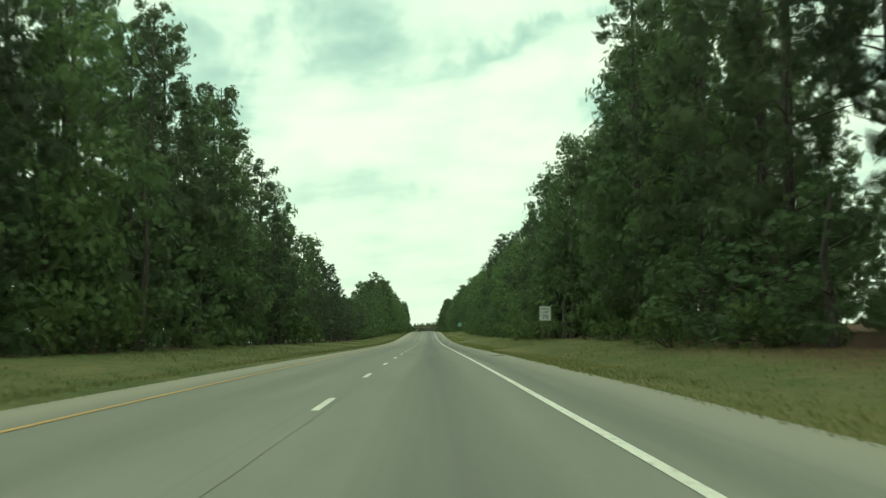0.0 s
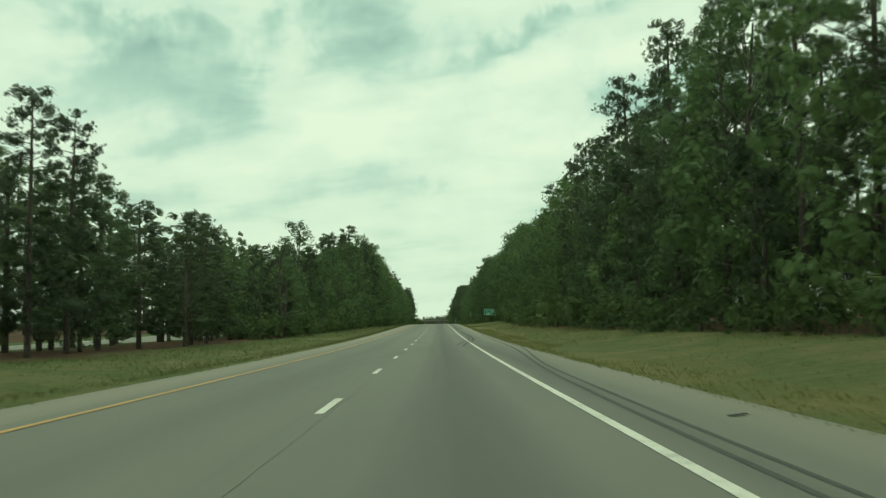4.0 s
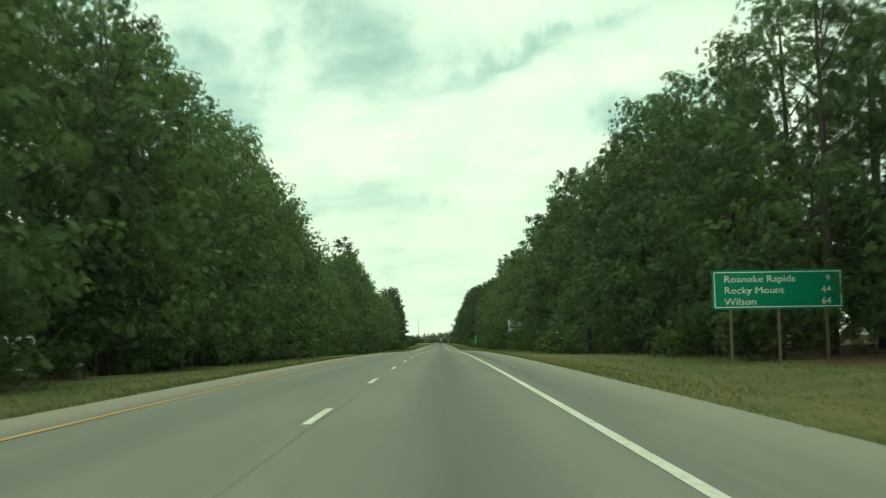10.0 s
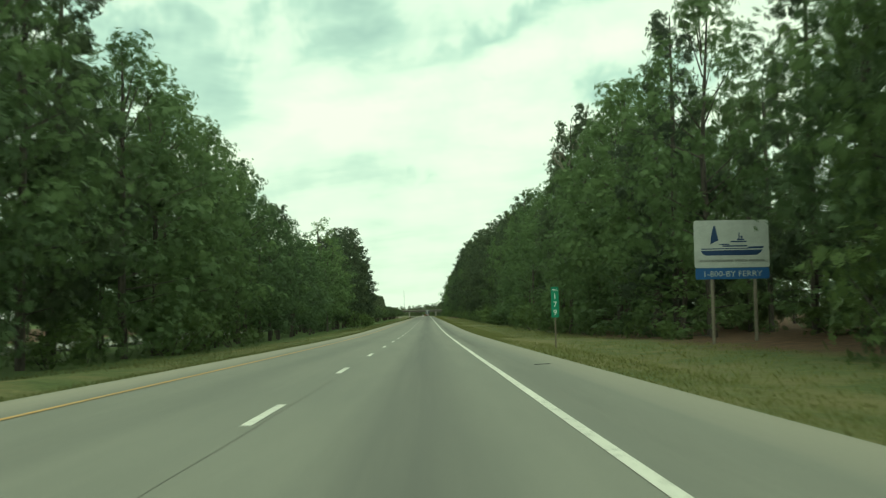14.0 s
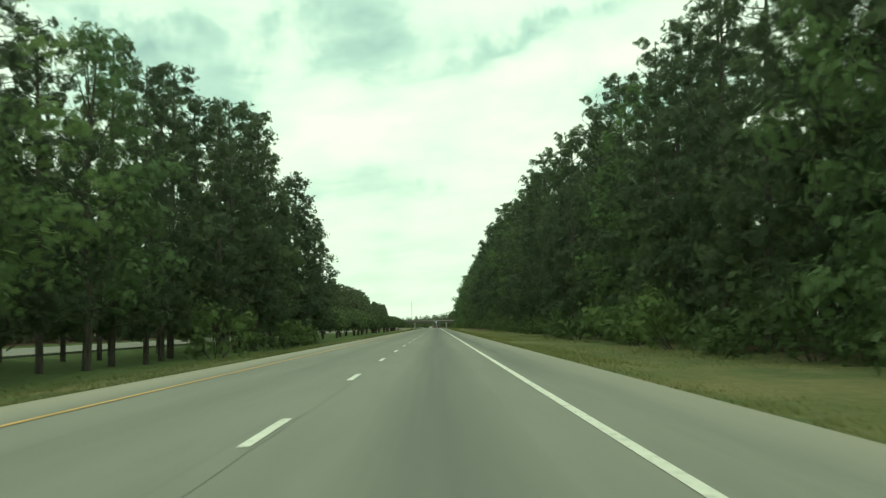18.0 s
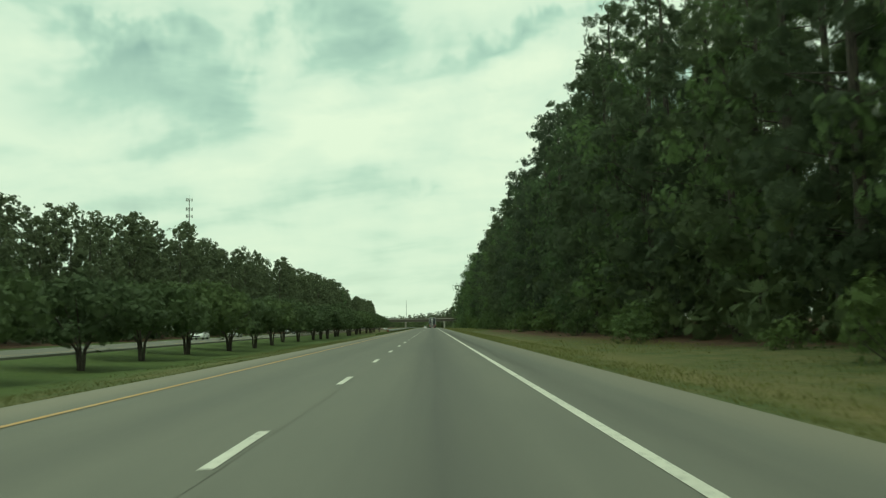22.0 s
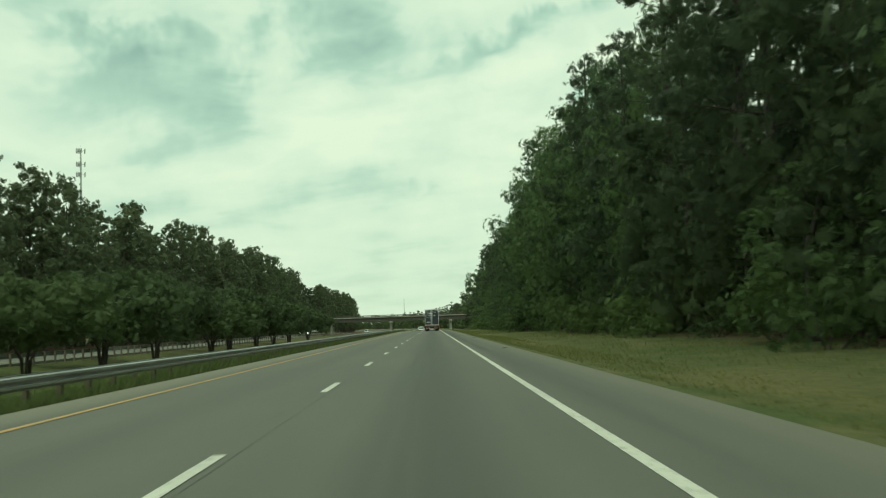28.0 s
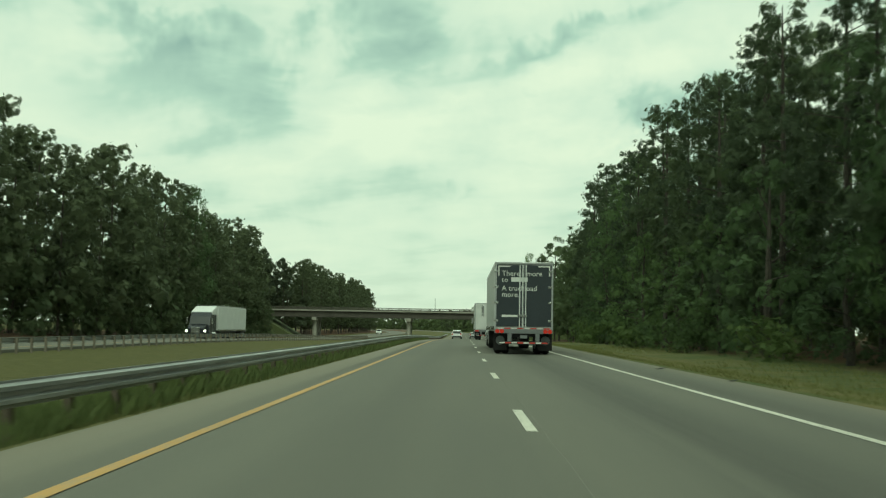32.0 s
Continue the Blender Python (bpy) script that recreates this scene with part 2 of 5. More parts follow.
    strip = k.math("MULTIPLY", strip, k.math("LESS_THAN", x.outputs[1], 470.0))
    far = k.math("MULTIPLY", k.math("LESS_THAN", x.outputs[0], -45.0), k.math("GREATER_THAN", x.outputs[0], -72.0))
    both = k.math("MINIMUM", k.math("ADD", right, k.math("ADD", strip, far)), 1.0)
    both = k.math("MULTIPLY", both, k.math("LESS_THAN", x.outputs[0], 48.0))
    k.link(k.mix(both, grass, litter), s.inputs["Base Color"])
    bump(k, s, k.math("ADD", fine, mid), 0.6, 0.06)


def leaf_material(name, dark, light, spot=None, translucent=0.25, fine=5.5, gaps=0.0):
    """Foliage: every spray its own tone, leafy mottling and relief on the hearts of the clumps."""

    def build(k, s, c):
        rnd = k.add("ShaderNodeNewGeometry").outputs["Random Per Island"]
        who = k.add("ShaderNodeObjectInfo").outputs["Random"]
        leafy = k.noise(c, fine * 0.8, 3.0, 0.7)
        tone = k.math("ADD", k.math("MULTIPLY", rnd, 0.4), k.math("MULTIPLY", k.ramp(leafy, (0.25, 0.0), (0.75, 1.0)), 0.6))
        col = k.mix(tone, dark, light)
        big = k.noise(c, 0.45, 2.0)
        col = k.mix(k.math("MULTIPLY", k.ramp(big, (0.42, 0.0), (0.62, 1.0)), 0.4), col, tuple(v * 0.9 for v in dark))
        # whole trees differ: some greyer and darker, some fresher
        col = k.mix(1.0, col, k.ramp(who, (0.0, (0.80, 0.80, 0.86)), (0.5, (1.0, 1.0, 1.0)), (1.0, (1.16, 1.14, 1.02))), "MULTIPLY")
        if spot:
            col = k.mix(k.math("MULTIPLY", k.ramp(who, (0.3, 0.0), (1.0, 1.0)), 0.55), col, spot)
        k.link(col, s.inputs["Base Color"])
        tr = k.add("ShaderNodeBsdfTranslucent", Color=col)
        curl = k.add("ShaderNodeBump", Strength=0.3, Distance=0.03, Height=leafy).outputs[0]
        k.link(curl, s.inputs["Normal"])
        k.link(curl, tr.inputs["Normal"])
        m = k.add("ShaderNodeMixShader", Fac=translucent)
        k.link(s.outputs[0], m.inputs[1])
        k.link(tr.outputs[0], m.inputs[2])
        out = [v for v in k.tree.nodes if v.bl_idname == "ShaderNodeOutputMaterial"][0]
        if gaps:
            # the outline of a spray: leaves with air between them
            air = k.add("ShaderNodeBsdfTransparent")
            uv = k.add("ShaderNodeSeparateXYZ", Vector=k.add("ShaderNodeTexCoord").outputs["UV"])
            rim = [k.math("POWER", k.math("MULTIPLY", k.math("SUBTRACT", uv.outputs[i], 0.5), 2.0), 2.0) for i in (0, 1)]
            limit = k.math("ADD", k.math("MULTIPLY", k.math("ADD", *rim), 0.11), gaps)
            cut = k.add("ShaderNodeMixShader", Fac=k.math("GREATER_THAN", k.noise(c, fine, 2.0, 0.65), limit))
            k.link(air.outputs[0], cut.inputs[1])
            k.link(m.outputs[0], cut.inputs[2])
            k.link(cut.outputs[0], out.inputs[0])
        else:
            k.link(m.outputs[0], out.inputs[0])

    return material(name, build, 0.65, Specular_IOR_Level=0.2)


def bark_build(k, s, c):
    ridges = k.noise(k.scaled(c, 9.0, 9.0, 1.6), 1.0, 4.0, 0.6)
    k.link(k.mix(k.ramp(ridges, (0.35, 0.0), (0.65, 1.0)), (0.032, 0.028, 0.024), (0.095, 0.080, 0.066)), s.inputs["Base Color"])
    bump(k, s, ridges, 0.7, 0.03)


def concrete_build(k, s, c):
    a, b = k.noise(c, 0.7, 5.0, 0.6), k.noise(c, 14.0, 3.0)
    run = k.noise(k.scaled(c, 1.5, 1.5, 0.12), 1.0, 4.0)
    col = k.mix(k.ramp(a, (0.3, 0.0), (0.7, 1.0)), (0.27, 0.26, 0.23), (0.38, 0.365, 0.32))
    col = k.mix(k.math("MULTIPLY", k.ramp(run, (0.5, 0.0), (0.75, 1.0)), 0.55), col, (0.12, 0.115, 0.10))
    k.link(col, s.inputs["Base Color"])
    bump(k, s, b, 0.3, 0.01)


def marking_build(colour):
    def build(k, s, c):
        worn = k.ramp(k.noise(c, 7.0, 5.0, 0.7), (0.30, 0.0), (0.48, 1.0))
        tint = k.noise(k.scaled(c, 1.0, 0.1, 1.0), 2.0)
        col = k.mix(k.ramp(tint, (0.3, 0.0), (0.7, 1.0)), tuple(v * 0.82 for v in colour), colour)
        k.link(k.mix(worn, (0.26, 0.255, 0.22), col), s.inputs["Base Color"])

    return build


def galvanised_build(k, s, c):
    a = k.noise(k.scaled(c, 1.0, 0.3, 3.0), 1.5, 5.0)
    k.link(k.mix(k.ramp(a, (0.3, 0.0), (0.7, 1.0)), (0.26, 0.27, 0.27), (0.40, 0.41, 0.41)), s.inputs["Base Color"])
    k.link(k.ramp(a, (0.3, 0.5), (0.7, 0.34)), s.inputs["Roughness"])


ASPHALT = material("weathered asphalt", asphalt_build, 0.85)
GROUND = material("verge grass and pine straw", ground_build, 0.95, Specular_IOR_Level=0.15)
WHITE_LINE = material("worn white road paint", marking_build((0.68, 0.655, 0.58)), 0.7)
YELLOW_LINE = material("worn yellow road paint", marking_build((0.50, 0.295, 0.10)), 0.7)
BARK = material("ridged bark", bark_build, 0.95)
CONCRETE = material("stained concrete", concrete_build, 0.9)
GALVANISED = material("galvanised steel", galvanised_build, 0.4, Metallic=0.55)
LEAF = leaf_material("broad leaves", (0.076, 0.114, 0.054), (0.132, 0.190, 0.082), (0.135, 0.192, 0.074), 0.42, 27.0, 0.43)
FRESH = leaf_material("fresh pale leaves", (0.116, 0.165, 0.070), (0.192, 0.260, 0.105), None, 0.5, 27.0, 0.44)
NEEDLE = leaf_material("pine needles", (0.065, 0.087, 0.054), (0.105, 0.133, 0.073), None, 0.5, 29.0, 0.43)
MYRTLE = leaf_material("small dark leaves", (0.062, 0.086, 0.042), (0.104, 0.140, 0.060), None, 0.38, 28.0, 0.42)
SHRUB = leaf_material("undergrowth leaves", (0.071, 0.104, 0.042), (0.124, 0.174, 0.062), (0.13, 0.175, 0.062), 0.4, 28.0, 0.44)
PETAL = plain("white blossom", (0.70, 0.70, 0.66), 0.7)
WEED = leaf_material("roadside weeds", (0.105, 0.135, 0.054), (0.170, 0.205, 0.084), None, 0.5)
BLADE = leaf_material("grass blades", (0.150, 0.168, 0.062), (0.215, 0.212, 0.090), None, 0.5)
WOODS = leaf_material("distant foliage", (0.080, 0.108, 0.056), (0.150, 0.188, 0.088), None, 0.4, 24.0, 0.40)
PINE_WALL = leaf_material("far pine needles", (0.066, 0.083, 0.053), (0.126, 0.148, 0.084), None, 0.42, 26.0, 0.385)
RUBBER = plain("tyre rubber", (0.022, 0.022, 0.023), 0.85)
SKID = plain("rubber skid mark", (0.080, 0.079, 0.071), 0.8, 0.0, 0.3, 3.0)
TAR = plain("dusty tar seal", (0.185, 0.18, 0.152), 0.8)
DARK_STEEL = plain("dark painted steel", (0.045, 0.046, 0.05), 0.5, 0.3)
CHROME = plain("bright metal", (0.62, 0.62, 0.62), 0.25, 0.95)
WHITE_PAINT = plain("white vehicle paint", (0.74, 0.75, 0.75), 0.3, 0.0, 0.08)
SILVER_PAINT = plain("silver vehicle paint", (0.46, 0.47, 0.48), 0.32, 0.4, 0.08)
GREY_PAINT = plain("grey vehicle paint", (0.22, 0.23, 0.24), 0.32, 0.3, 0.08)
NAVY = plain("dark slate trailer paint", (0.030, 0.038, 0.048), 0.45, 0.0, 0.12, 1.2)
TRAILER_WHITE = plain("dusty white trailer panel", (0.66, 0.67, 0.66), 0.45, 0.0, 0.1, 1.0)
GLASS = plain("tinted glass", (0.02, 0.025, 0.028), 0.12, 0.0, 0.02)
GLASS.node_tree.nodes["Principled BSDF"].inputs["Specular IOR Level"].default_value = 0.22
RED_LENS = plain("red lamp lens", (0.70, 0.04, 0.03), 0.25, 0.0, 0.05)
RED_TAPE = plain("red reflective tape", (0.55, 0.05, 0.04), 0.4, 0.0, 0.1)
WHITE_TAPE = plain("white reflective tape", (0.75, 0.75, 0.72), 0.4, 0.0, 0.1)
CAB_BLACK = plain("black cab paint", (0.03, 0.032, 0.04), 0.25)
SIGN_GREEN = plain("green sign sheeting", (0.012, 0.190, 0.105), 0.45, 0.0, 0.08, 2.0)
SIGN_WHITE = plain("white sign sheeting", (0.72, 0.73, 0.71), 0.45, 0.0, 0.06, 2.0)
# white sheeting greyed in its colour, for sign faces that stand in shade
SIGN_SHADED = plain("white sign sheeting in shade", (0.44, 0.46, 0.44), 0.5, 0.0, 0.12, 2.0)
SIGN_BLUE = plain("blue sign sheeting", (0.02, 0.09, 0.26), 0.45, 0.0, 0.08, 2.0)
SIGN_NAVY = plain("dark blue sign ink", (0.015, 0.045, 0.13), 0.5)
SIGN_BLACK = plain("black sign ink", (0.02, 0.02, 0.02), 0.5)
SIGN_BACK = plain("bare sign metal", (0.40, 0.41, 0.40), 0.45, 0.7)
HAZARD = plain("faded orange sheeting", (0.27, 0.10, 0.045), 0.6, 0.0, 0.2)
WOOD_POST = plain("grey weathered timber", (0.22, 0.19, 0.15), 0.9, 0.0, 0.2, 4.0)
STEEL_POST = plain("brown steel post", (0.16, 0.13, 0.10), 0.7, 0.3)
SLOPE = plain("rough bank grass", (0.095, 0.115, 0.045), 0.95, 0.0, 0.2, 1.4)
# also colours the parapets and rails, as concrete darkened by shade
GIRDER_SHADE = plain("weathered girder and shaded bridge concrete", (0.105, 0.095, 0.080), 0.7, 0.2, 0.2, 0.8)
DEBRIS = plain("shredded tyre tread", (0.03, 0.03, 0.03), 0.9)
LITTER = plain("crumpled white litter", (0.70, 0.70, 0.68), 0.7)


def lamp_material(name, colour, power):
    def build(k, s, c):
        s.inputs["Base Color"].default_value = (*colour, 1)
        s.inputs["Emission Color"].default_value = (*colour, 1)
        s.inputs["Emission Strength"].default_value = power

    return material(name, build, 0.3)


HEADLAMP = lamp_material("lit headlamp", (1.0, 0.97, 0.9), 4.0)


# ---- mesh helpers ----
def part(name, bm, mat, parent=None, label=""):
    """Link a bmesh as one mesh object, under a thing or a part."""
    data = bpy.data.meshes.new(name)
    bm.to_mesh(data)
    bm.free()
    data.materials.append(mat)
    ob = new(name, data)
    if parent:
        ob.parent = parent
    return tagged(ob, label)


def thing(name, label, category, at=(0, 0, 0), group="", turn=0.0, kind=""):
    ob = new(name)
    ob.empty_display_size = 0.3
    ob.matrix_basis = pose(*at, 0, 0, turn)
    return tagged(ob, label, category, group, kind)


def box(x0, x1, y0, y1, z0, z1, bevel=0.0, bm=None):
    bm = bm or bmesh.new()
    made = bmesh.ops.create_cube(bm, size=1.0, matrix=Matrix.LocRotScale(((x0 + x1) / 2, (y0 + y1) / 2, (z0 + z1) / 2), None, (abs(x1 - x0), abs(y1 - y0), abs(z1 - z0))))
    if bevel:
        edges = {e for v in made["verts"] for e in v.link_edges}
        bmesh.ops.bevel(bm, geom=list(edges), offset=bevel, segments=2, profile=0.6, affect="EDGES")
    return bm


def rod(a, b, r0, r1=None, sides=8, bm=None, caps=True):
    """A tapered round bar from a to b."""
    bm = bm or bmesh.new()
    a, b = Vector(a), Vector(b)
    q = (b - a).to_track_quat("Z", "Y").to_matrix().to_4x4()
    m = Matrix.Translation((a + b) / 2) @ q
    bmesh.ops.create_cone(bm, cap_ends=caps, segments=sides, radius1=r0, radius2=r0 if r1 is None else r1, depth=(b - a).length, matrix=m)
    return bm


def prism(outline, x0, x1, bevel=0.0):
    """A side outline of (y, z) pairs drawn out from x0 to x1."""
    bm = bmesh.new()
    f = bm.faces.new([bm.verts.new((x0, y, z)) for y, z in outline])
    r = bmesh.ops.extrude_face_region(bm, geom=[f])
    bmesh.ops.translate(bm, vec=(x1 - x0, 0, 0), verts=[v for v in r["geom"] if isinstance(v, bmesh.types.BMVert)])
    bmesh.ops.recalc_face_normals(bm, faces=bm.faces)
    if bevel:
        bmesh.ops.bevel(bm, geom=list(bm.edges), offset=bevel, segments=2, profile=0.6, affect="EDGES", clamp_overlap=True)
    return bm


def sheet(name, verts, faces, mats, kind="structure", label="", category="", smooth=False, index=None):
    data = bpy.data.meshes.new(name)
    data.from_pydata(verts, [], faces)
    for m in mats:
        data.materials.append(m)
    if index is not None:
        data.polygons.foreach_set("material_index", index)
    if smooth:
        data.polygons.foreach_set("use_smooth", [True] * len(faces))
    return tagged(new(name, data), label, category, kind=kind)


def cards(name, quads, mat):
    """A mesh of loose four-cornered leaves, from an array (n, 4, 3)."""
    count = len(quads)
    data = bpy.data.meshes.new(name)
    data.vertices.add(count * 4)
    data.vertices.foreach_set("co", np.asarray(quads, dtype=np.float32).ravel())
    data.loops.add(count * 4)
    data.loops.foreach_set("vertex_index", np.arange(count * 4, dtype=np.int32))
    data.polygons.add(count)
    data.polygons.foreach_set("loop_start", np.arange(0, count * 4, 4, dtype=np.int32))
    data.update(calc_edges=True)
    data.materials.append(mat)
    return data


def along(name, outline, y0, y1, step, mat, kind="", label="", category="", parent=None, shoulders=False):
    """A cross-section of (x, z) pairs swept down the road, following its rise and bend."""
    ys = np.append(np.arange(y0, y1, step), y1)
    verts, faces, m = [], [], len(outline)
    for y in ys:
        outer = float(np.interp(y, (320, 400, 800, 900, 1000, 1080), (0.2, 0.0, -0.1, -0.2, -0.3, -0.35))) if shoulders else 0.0
        inner = float(np.interp(y, (300, 380, 830, 900), (-0.15, 0.0, 0.0, 0.15))) if shoulders else 0.0
        verts += [place(x + (inner if x < -7 else outer if x > 4 else 0.0), float(y), z) for x, z in outline]
    for i in range(len(ys) - 1):
        for j in range(m - 1):
            a = i * m + j
            faces.append((a, a + 1, a + m + 1, a + m))
    ob = sheet(name, verts, faces, [mat], kind, label, category)
    if parent:
        ob.parent = parent
    return ob


# ---- ground, roads ----
LEFT_Y, LEFT_K = (0, 130, 190, 370, 550, 660, 800), (-0.4, -0.4, 0.0, 0.45, 0.55, 0.8, 1.0)
BANK_Y = (0, 30, 105, 180, 280, 362, 405, 472, 562, 600, 740, 850, 960, 1100, 1250)
BANK_Z = (0.5, 0.5, 0.8, 0.7, 0.5, 0.55, -0.1, -0.5, -0.1, -0.3, -0.35, -0.1, 0.0, 0.0, -0.3)


def ground_z(x, y):
    """Height of the ground beside the carriageway, against the road's crown."""
    if x > 4.4:
        foot = float(np.interp(y, BANK_Y, BANK_Z))
        u = min(1.0, (x - 4.4) / 8.6)
        dip = max(0.0, 1.0 - abs(x - 7.0) / 3.2)
        return -0.06 + (foot + 0.06) * u * u * (3 - 2 * u) - 0.16 * dip + 0.05 * min(max(0.0, x - 13), 30)
    xs = (-900, -60, -46, -40, -38.2, -26.8, -26, -22, -18, -13, -9, -7.2, -6.72, -6.6, 3.8, 3.92, 4.4)
    zs = (4.0, 0.3, -0.5, -0.65, -0.72, -0.72, -0.55, -0.9, -1.1, -0.9, -0.36, -0.16, -0.17, -0.3, -0.3, -0.07, -0.06)
    z = float(np.interp(x, xs, zs))
    return z * float(np.interp(y, LEFT_Y, LEFT_K)) - 0.1 * max(0.0, 1 - abs(x + 8) / 1.5) if -25.5 < x < -7.3 else z


gx = [-900, -300, -120, -80, -60, -52, -46, -43, -40, -38.2, -32, -26.8, -26, -24, -22, -20, -18, -15.5, -13, -11, -9, -8, -7.2, -6.72, -6.6, -3, 0, 3, 3.8, 3.92, 4.4, 5, 5.7, 6.5, 7.7, 9, 10.5, 12, 14, 16, 20, 25, 40, 60, 120, 300, 900]
gy = list(np.arange(-60, 1700, 6.0)) + list(np.arange(1700, 2600, 30.0)) + [2800, 3200, 3800, 4600]
verts, faces = [], []
for y in gy:
    for x in gx:
        bumpy = 0.10 * noise.noise((x * 0.35, y * 0.22, 3.1)) + 0.22 * noise.noise((x * 0.06, y * 0.05, 8.0)) if x > 5.5 or -25 < x < -8 or x < -39 else 0.0
        verts.append(place(x, y, ground_z(x, y) + bumpy))
for i in range(len(gy) - 1):
    for j in range(len(gx) - 1):
        a = i * len(gx) + j
        faces.append((a, a + 1, a + len(gx) + 1, a + len(gx)))
sheet("ground", verts, faces, [GROUND], "structure", "grassy highway verges with pine straw under the woods", "ground", smooth=True)

ROAD_END = 2600
road = along("road", [(-7.1, -0.25), (-7.1, -0.102), (-5.49, -0.073), (-1.83, 0.0), (1.83, 0.0), (3.1, -0.012), (4.3, -0.03), (4.3, -0.25)], -60, ROAD_END, 5.0, ASPHALT, "structure", "two-lane grey asphalt carriageway with dark oil streaks", "road", shoulders=True)
opposite = along("opposite_road", [(-38.0, -0.75), (-38.0, -0.45), (-32.3, -0.40), (-27.0, -0.45), (-27.0, -0.75)], -60, ROAD_END, 10.0, ASPHALT, "structure", "pale asphalt carriageway for oncoming traffic", "road")
along("edge_line", [(1.76, 0.006), (1.90, 0.006)], -60, ROAD_END, 5.0, WHITE_LINE, "", "worn white edge line", parent=road)
along("median_line", [(-5.57, -0.067), (-5.42, -0.063)], -60, ROAD_END, 5.0, YELLOW_LINE, "", "worn yellow edge line", parent=road)
along("edge_line", [(-36.3, -0.428), (-36.15, -0.426)], -60, ROAD_END, 10.0, WHITE_LINE, "", "white edge line", parent=opposite)
along("median_line", [(-28.85, -0.424), (-28.7, -0.426)], -60, ROAD_END, 10.0, YELLOW_LINE, "", "yellow edge line", parent=opposite)
dash_mesh = None
for i in range(-5, 150):
    y = 14.4 + 12.192 * i
    if dash_mesh is None:
        bm = bmesh.new()
        bmesh.ops.create_grid(bm, x_segments=1, y_segments=3, size=0.5, matrix=Matrix.Diagonal((0.13, 3.048, 1, 1)))
        for v in bm.verts:
            v.co.x += 0.006 * math.sin(v.co.y * 7)
        dash_mesh = bpy.data.meshes.new("lane_dash")
        bm.to_mesh(dash_mesh)
        bm.free()
        dash_mesh.materials.append(WHITE_LINE)
    ob = new("lane_dash", dash_mesh)
    ob.parent = road
    ym = y + 1.524
    turn = math.atan2(bend(ym + 1) - bend(ym - 1), 2)
    ob.matrix_basis = Matrix.Translation(place(-1.83, ym, 0.008)) @ Matrix.Rotation(math.atan2(prof(ym + 1) - prof(ym - 1), 2), 4, "X") @ Matrix.Rotation(-turn, 4, "Z")

# tar-sealed joint wandering beside the lane dashes
verts, faces = [], []
for i, y in enumerate(np.arange(-20, 1340, 0.8)):
    x = -1.70 + 0.05 * noise.noise((0.0, y * 0.09, 2.0)) + 0.025 * noise.noise((4.0, y * 0.6, 0.0))
    w = 0.002 + 0.009 * max(0.0, noise.noise((9.0, y * 0.05, 1.0)) + 0.3)
    verts += [place(x - w, float(y), 0.0015), place(x + w, float(y), 0.0045)]
    if i:
        faces.append((2 * i - 2, 2 * i - 1, 2 * i + 1, 2 * i))
joint = sheet("sealed_joint", verts, faces, [TAR], "", "thin dark tar seal along the joint")
joint.parent = road

# an open crack wandering left of the dashes
verts, faces = [], []
for i, y in enumerate(np.arange(1128, 1167, 0.35)):
    x = -2.17 + 0.035 * noise.noise((2.0, y * 0.5, 5.0)) + 0.02 * noise.noise((7.0, y * 2.1, 5.0))
    w = 0.004 + 0.012 * max(0.0, noise.noise((3.0, y * 0.7, 4.0)) + 0.35)
    verts += [place(x - w, float(y), -0.0055), place(x + w, float(y), -0.0045)]
    verts[-2] = (verts[-2][0], verts[-2][1], verts[-2][2] + 0.003)
    verts[-1] = (verts[-1][0], verts[-1][1], verts[-1][2] + 0.003)
    if i:
        faces.append((2 * i - 2, 2 * i - 1, 2 * i + 1, 2 * i))
crack = sheet("pavement_crack", verts, faces, [SKID], "", "dark ragged crack in the asphalt")
crack.parent = road

# rumble grooves pressed into both shoulders
quads = []
for y in np.arange(-20, 1330, 0.32):
    for x0, x1, z0, z1 in ((2.22, 2.64, -0.0027, -0.0067), (-6.05, -5.68, -0.0822, -0.0755)):
        a, c = prof(y), prof(y + 0.17)
        m = (a + c) / 2 + 0.0012
        quads.append([(x0, y, a + z0), (x1, y, a + z1), (x1, y + 0.085, m + z1), (x0, y + 0.085, m + z0)])
        quads.append([(x0, y + 0.085, m + z0), (x1, y + 0.085, m + z1), (x1, y + 0.17, c + z1), (x0, y + 0.17, c + z0)])
rumble = tagged(new("rumble_strip", cards("rumble_strip", quads, ASPHALT)), "shallow rumble ridges along both shoulders", "road", kind="stuff")
rumble.parent = road
del rumble['category']

# ---- woods ----
rng = np.random.default_rng(21)
twig = np.random.default_rng(7)
STEP = 25.0
H_RIGHT = (26, 26, 26, 25, 23, 20.5, 18.5, 18, 19.5, 20, 20, 18, 16.5, 17.5, 19, 20, 20, 19.5, 20.5, 20.5, 21.5, 21, 19, 19, 21, 21, 20, 20, 20.5, 20.6, 21, 22, 23, 23, 24, 25.5, 26.5, 26, 26, 25, 26.5, 24, 25, 24.5, 25, 25, 26, 24, 20.5, 20, 21, 22.5, 22, 21, 22, 22)
H_LEFT = (18, 19, 19, 18, 16, 13, 13.5, 11, 8, 8.3, 9, 9.5, 12, 15.2, 17.5, 18.5, 19.5, 18.5, 18.5, 19.8, 13.5, 14, 18, 18, 16, 14.5, 11.5, 13, 16, 18, 20.5, 18, 15)
H_FAR = (17.8, 17.8, 19.2, 20, 20, 20.5, 21.3, 20.8, 22, 21.5, 21, 20, 20)


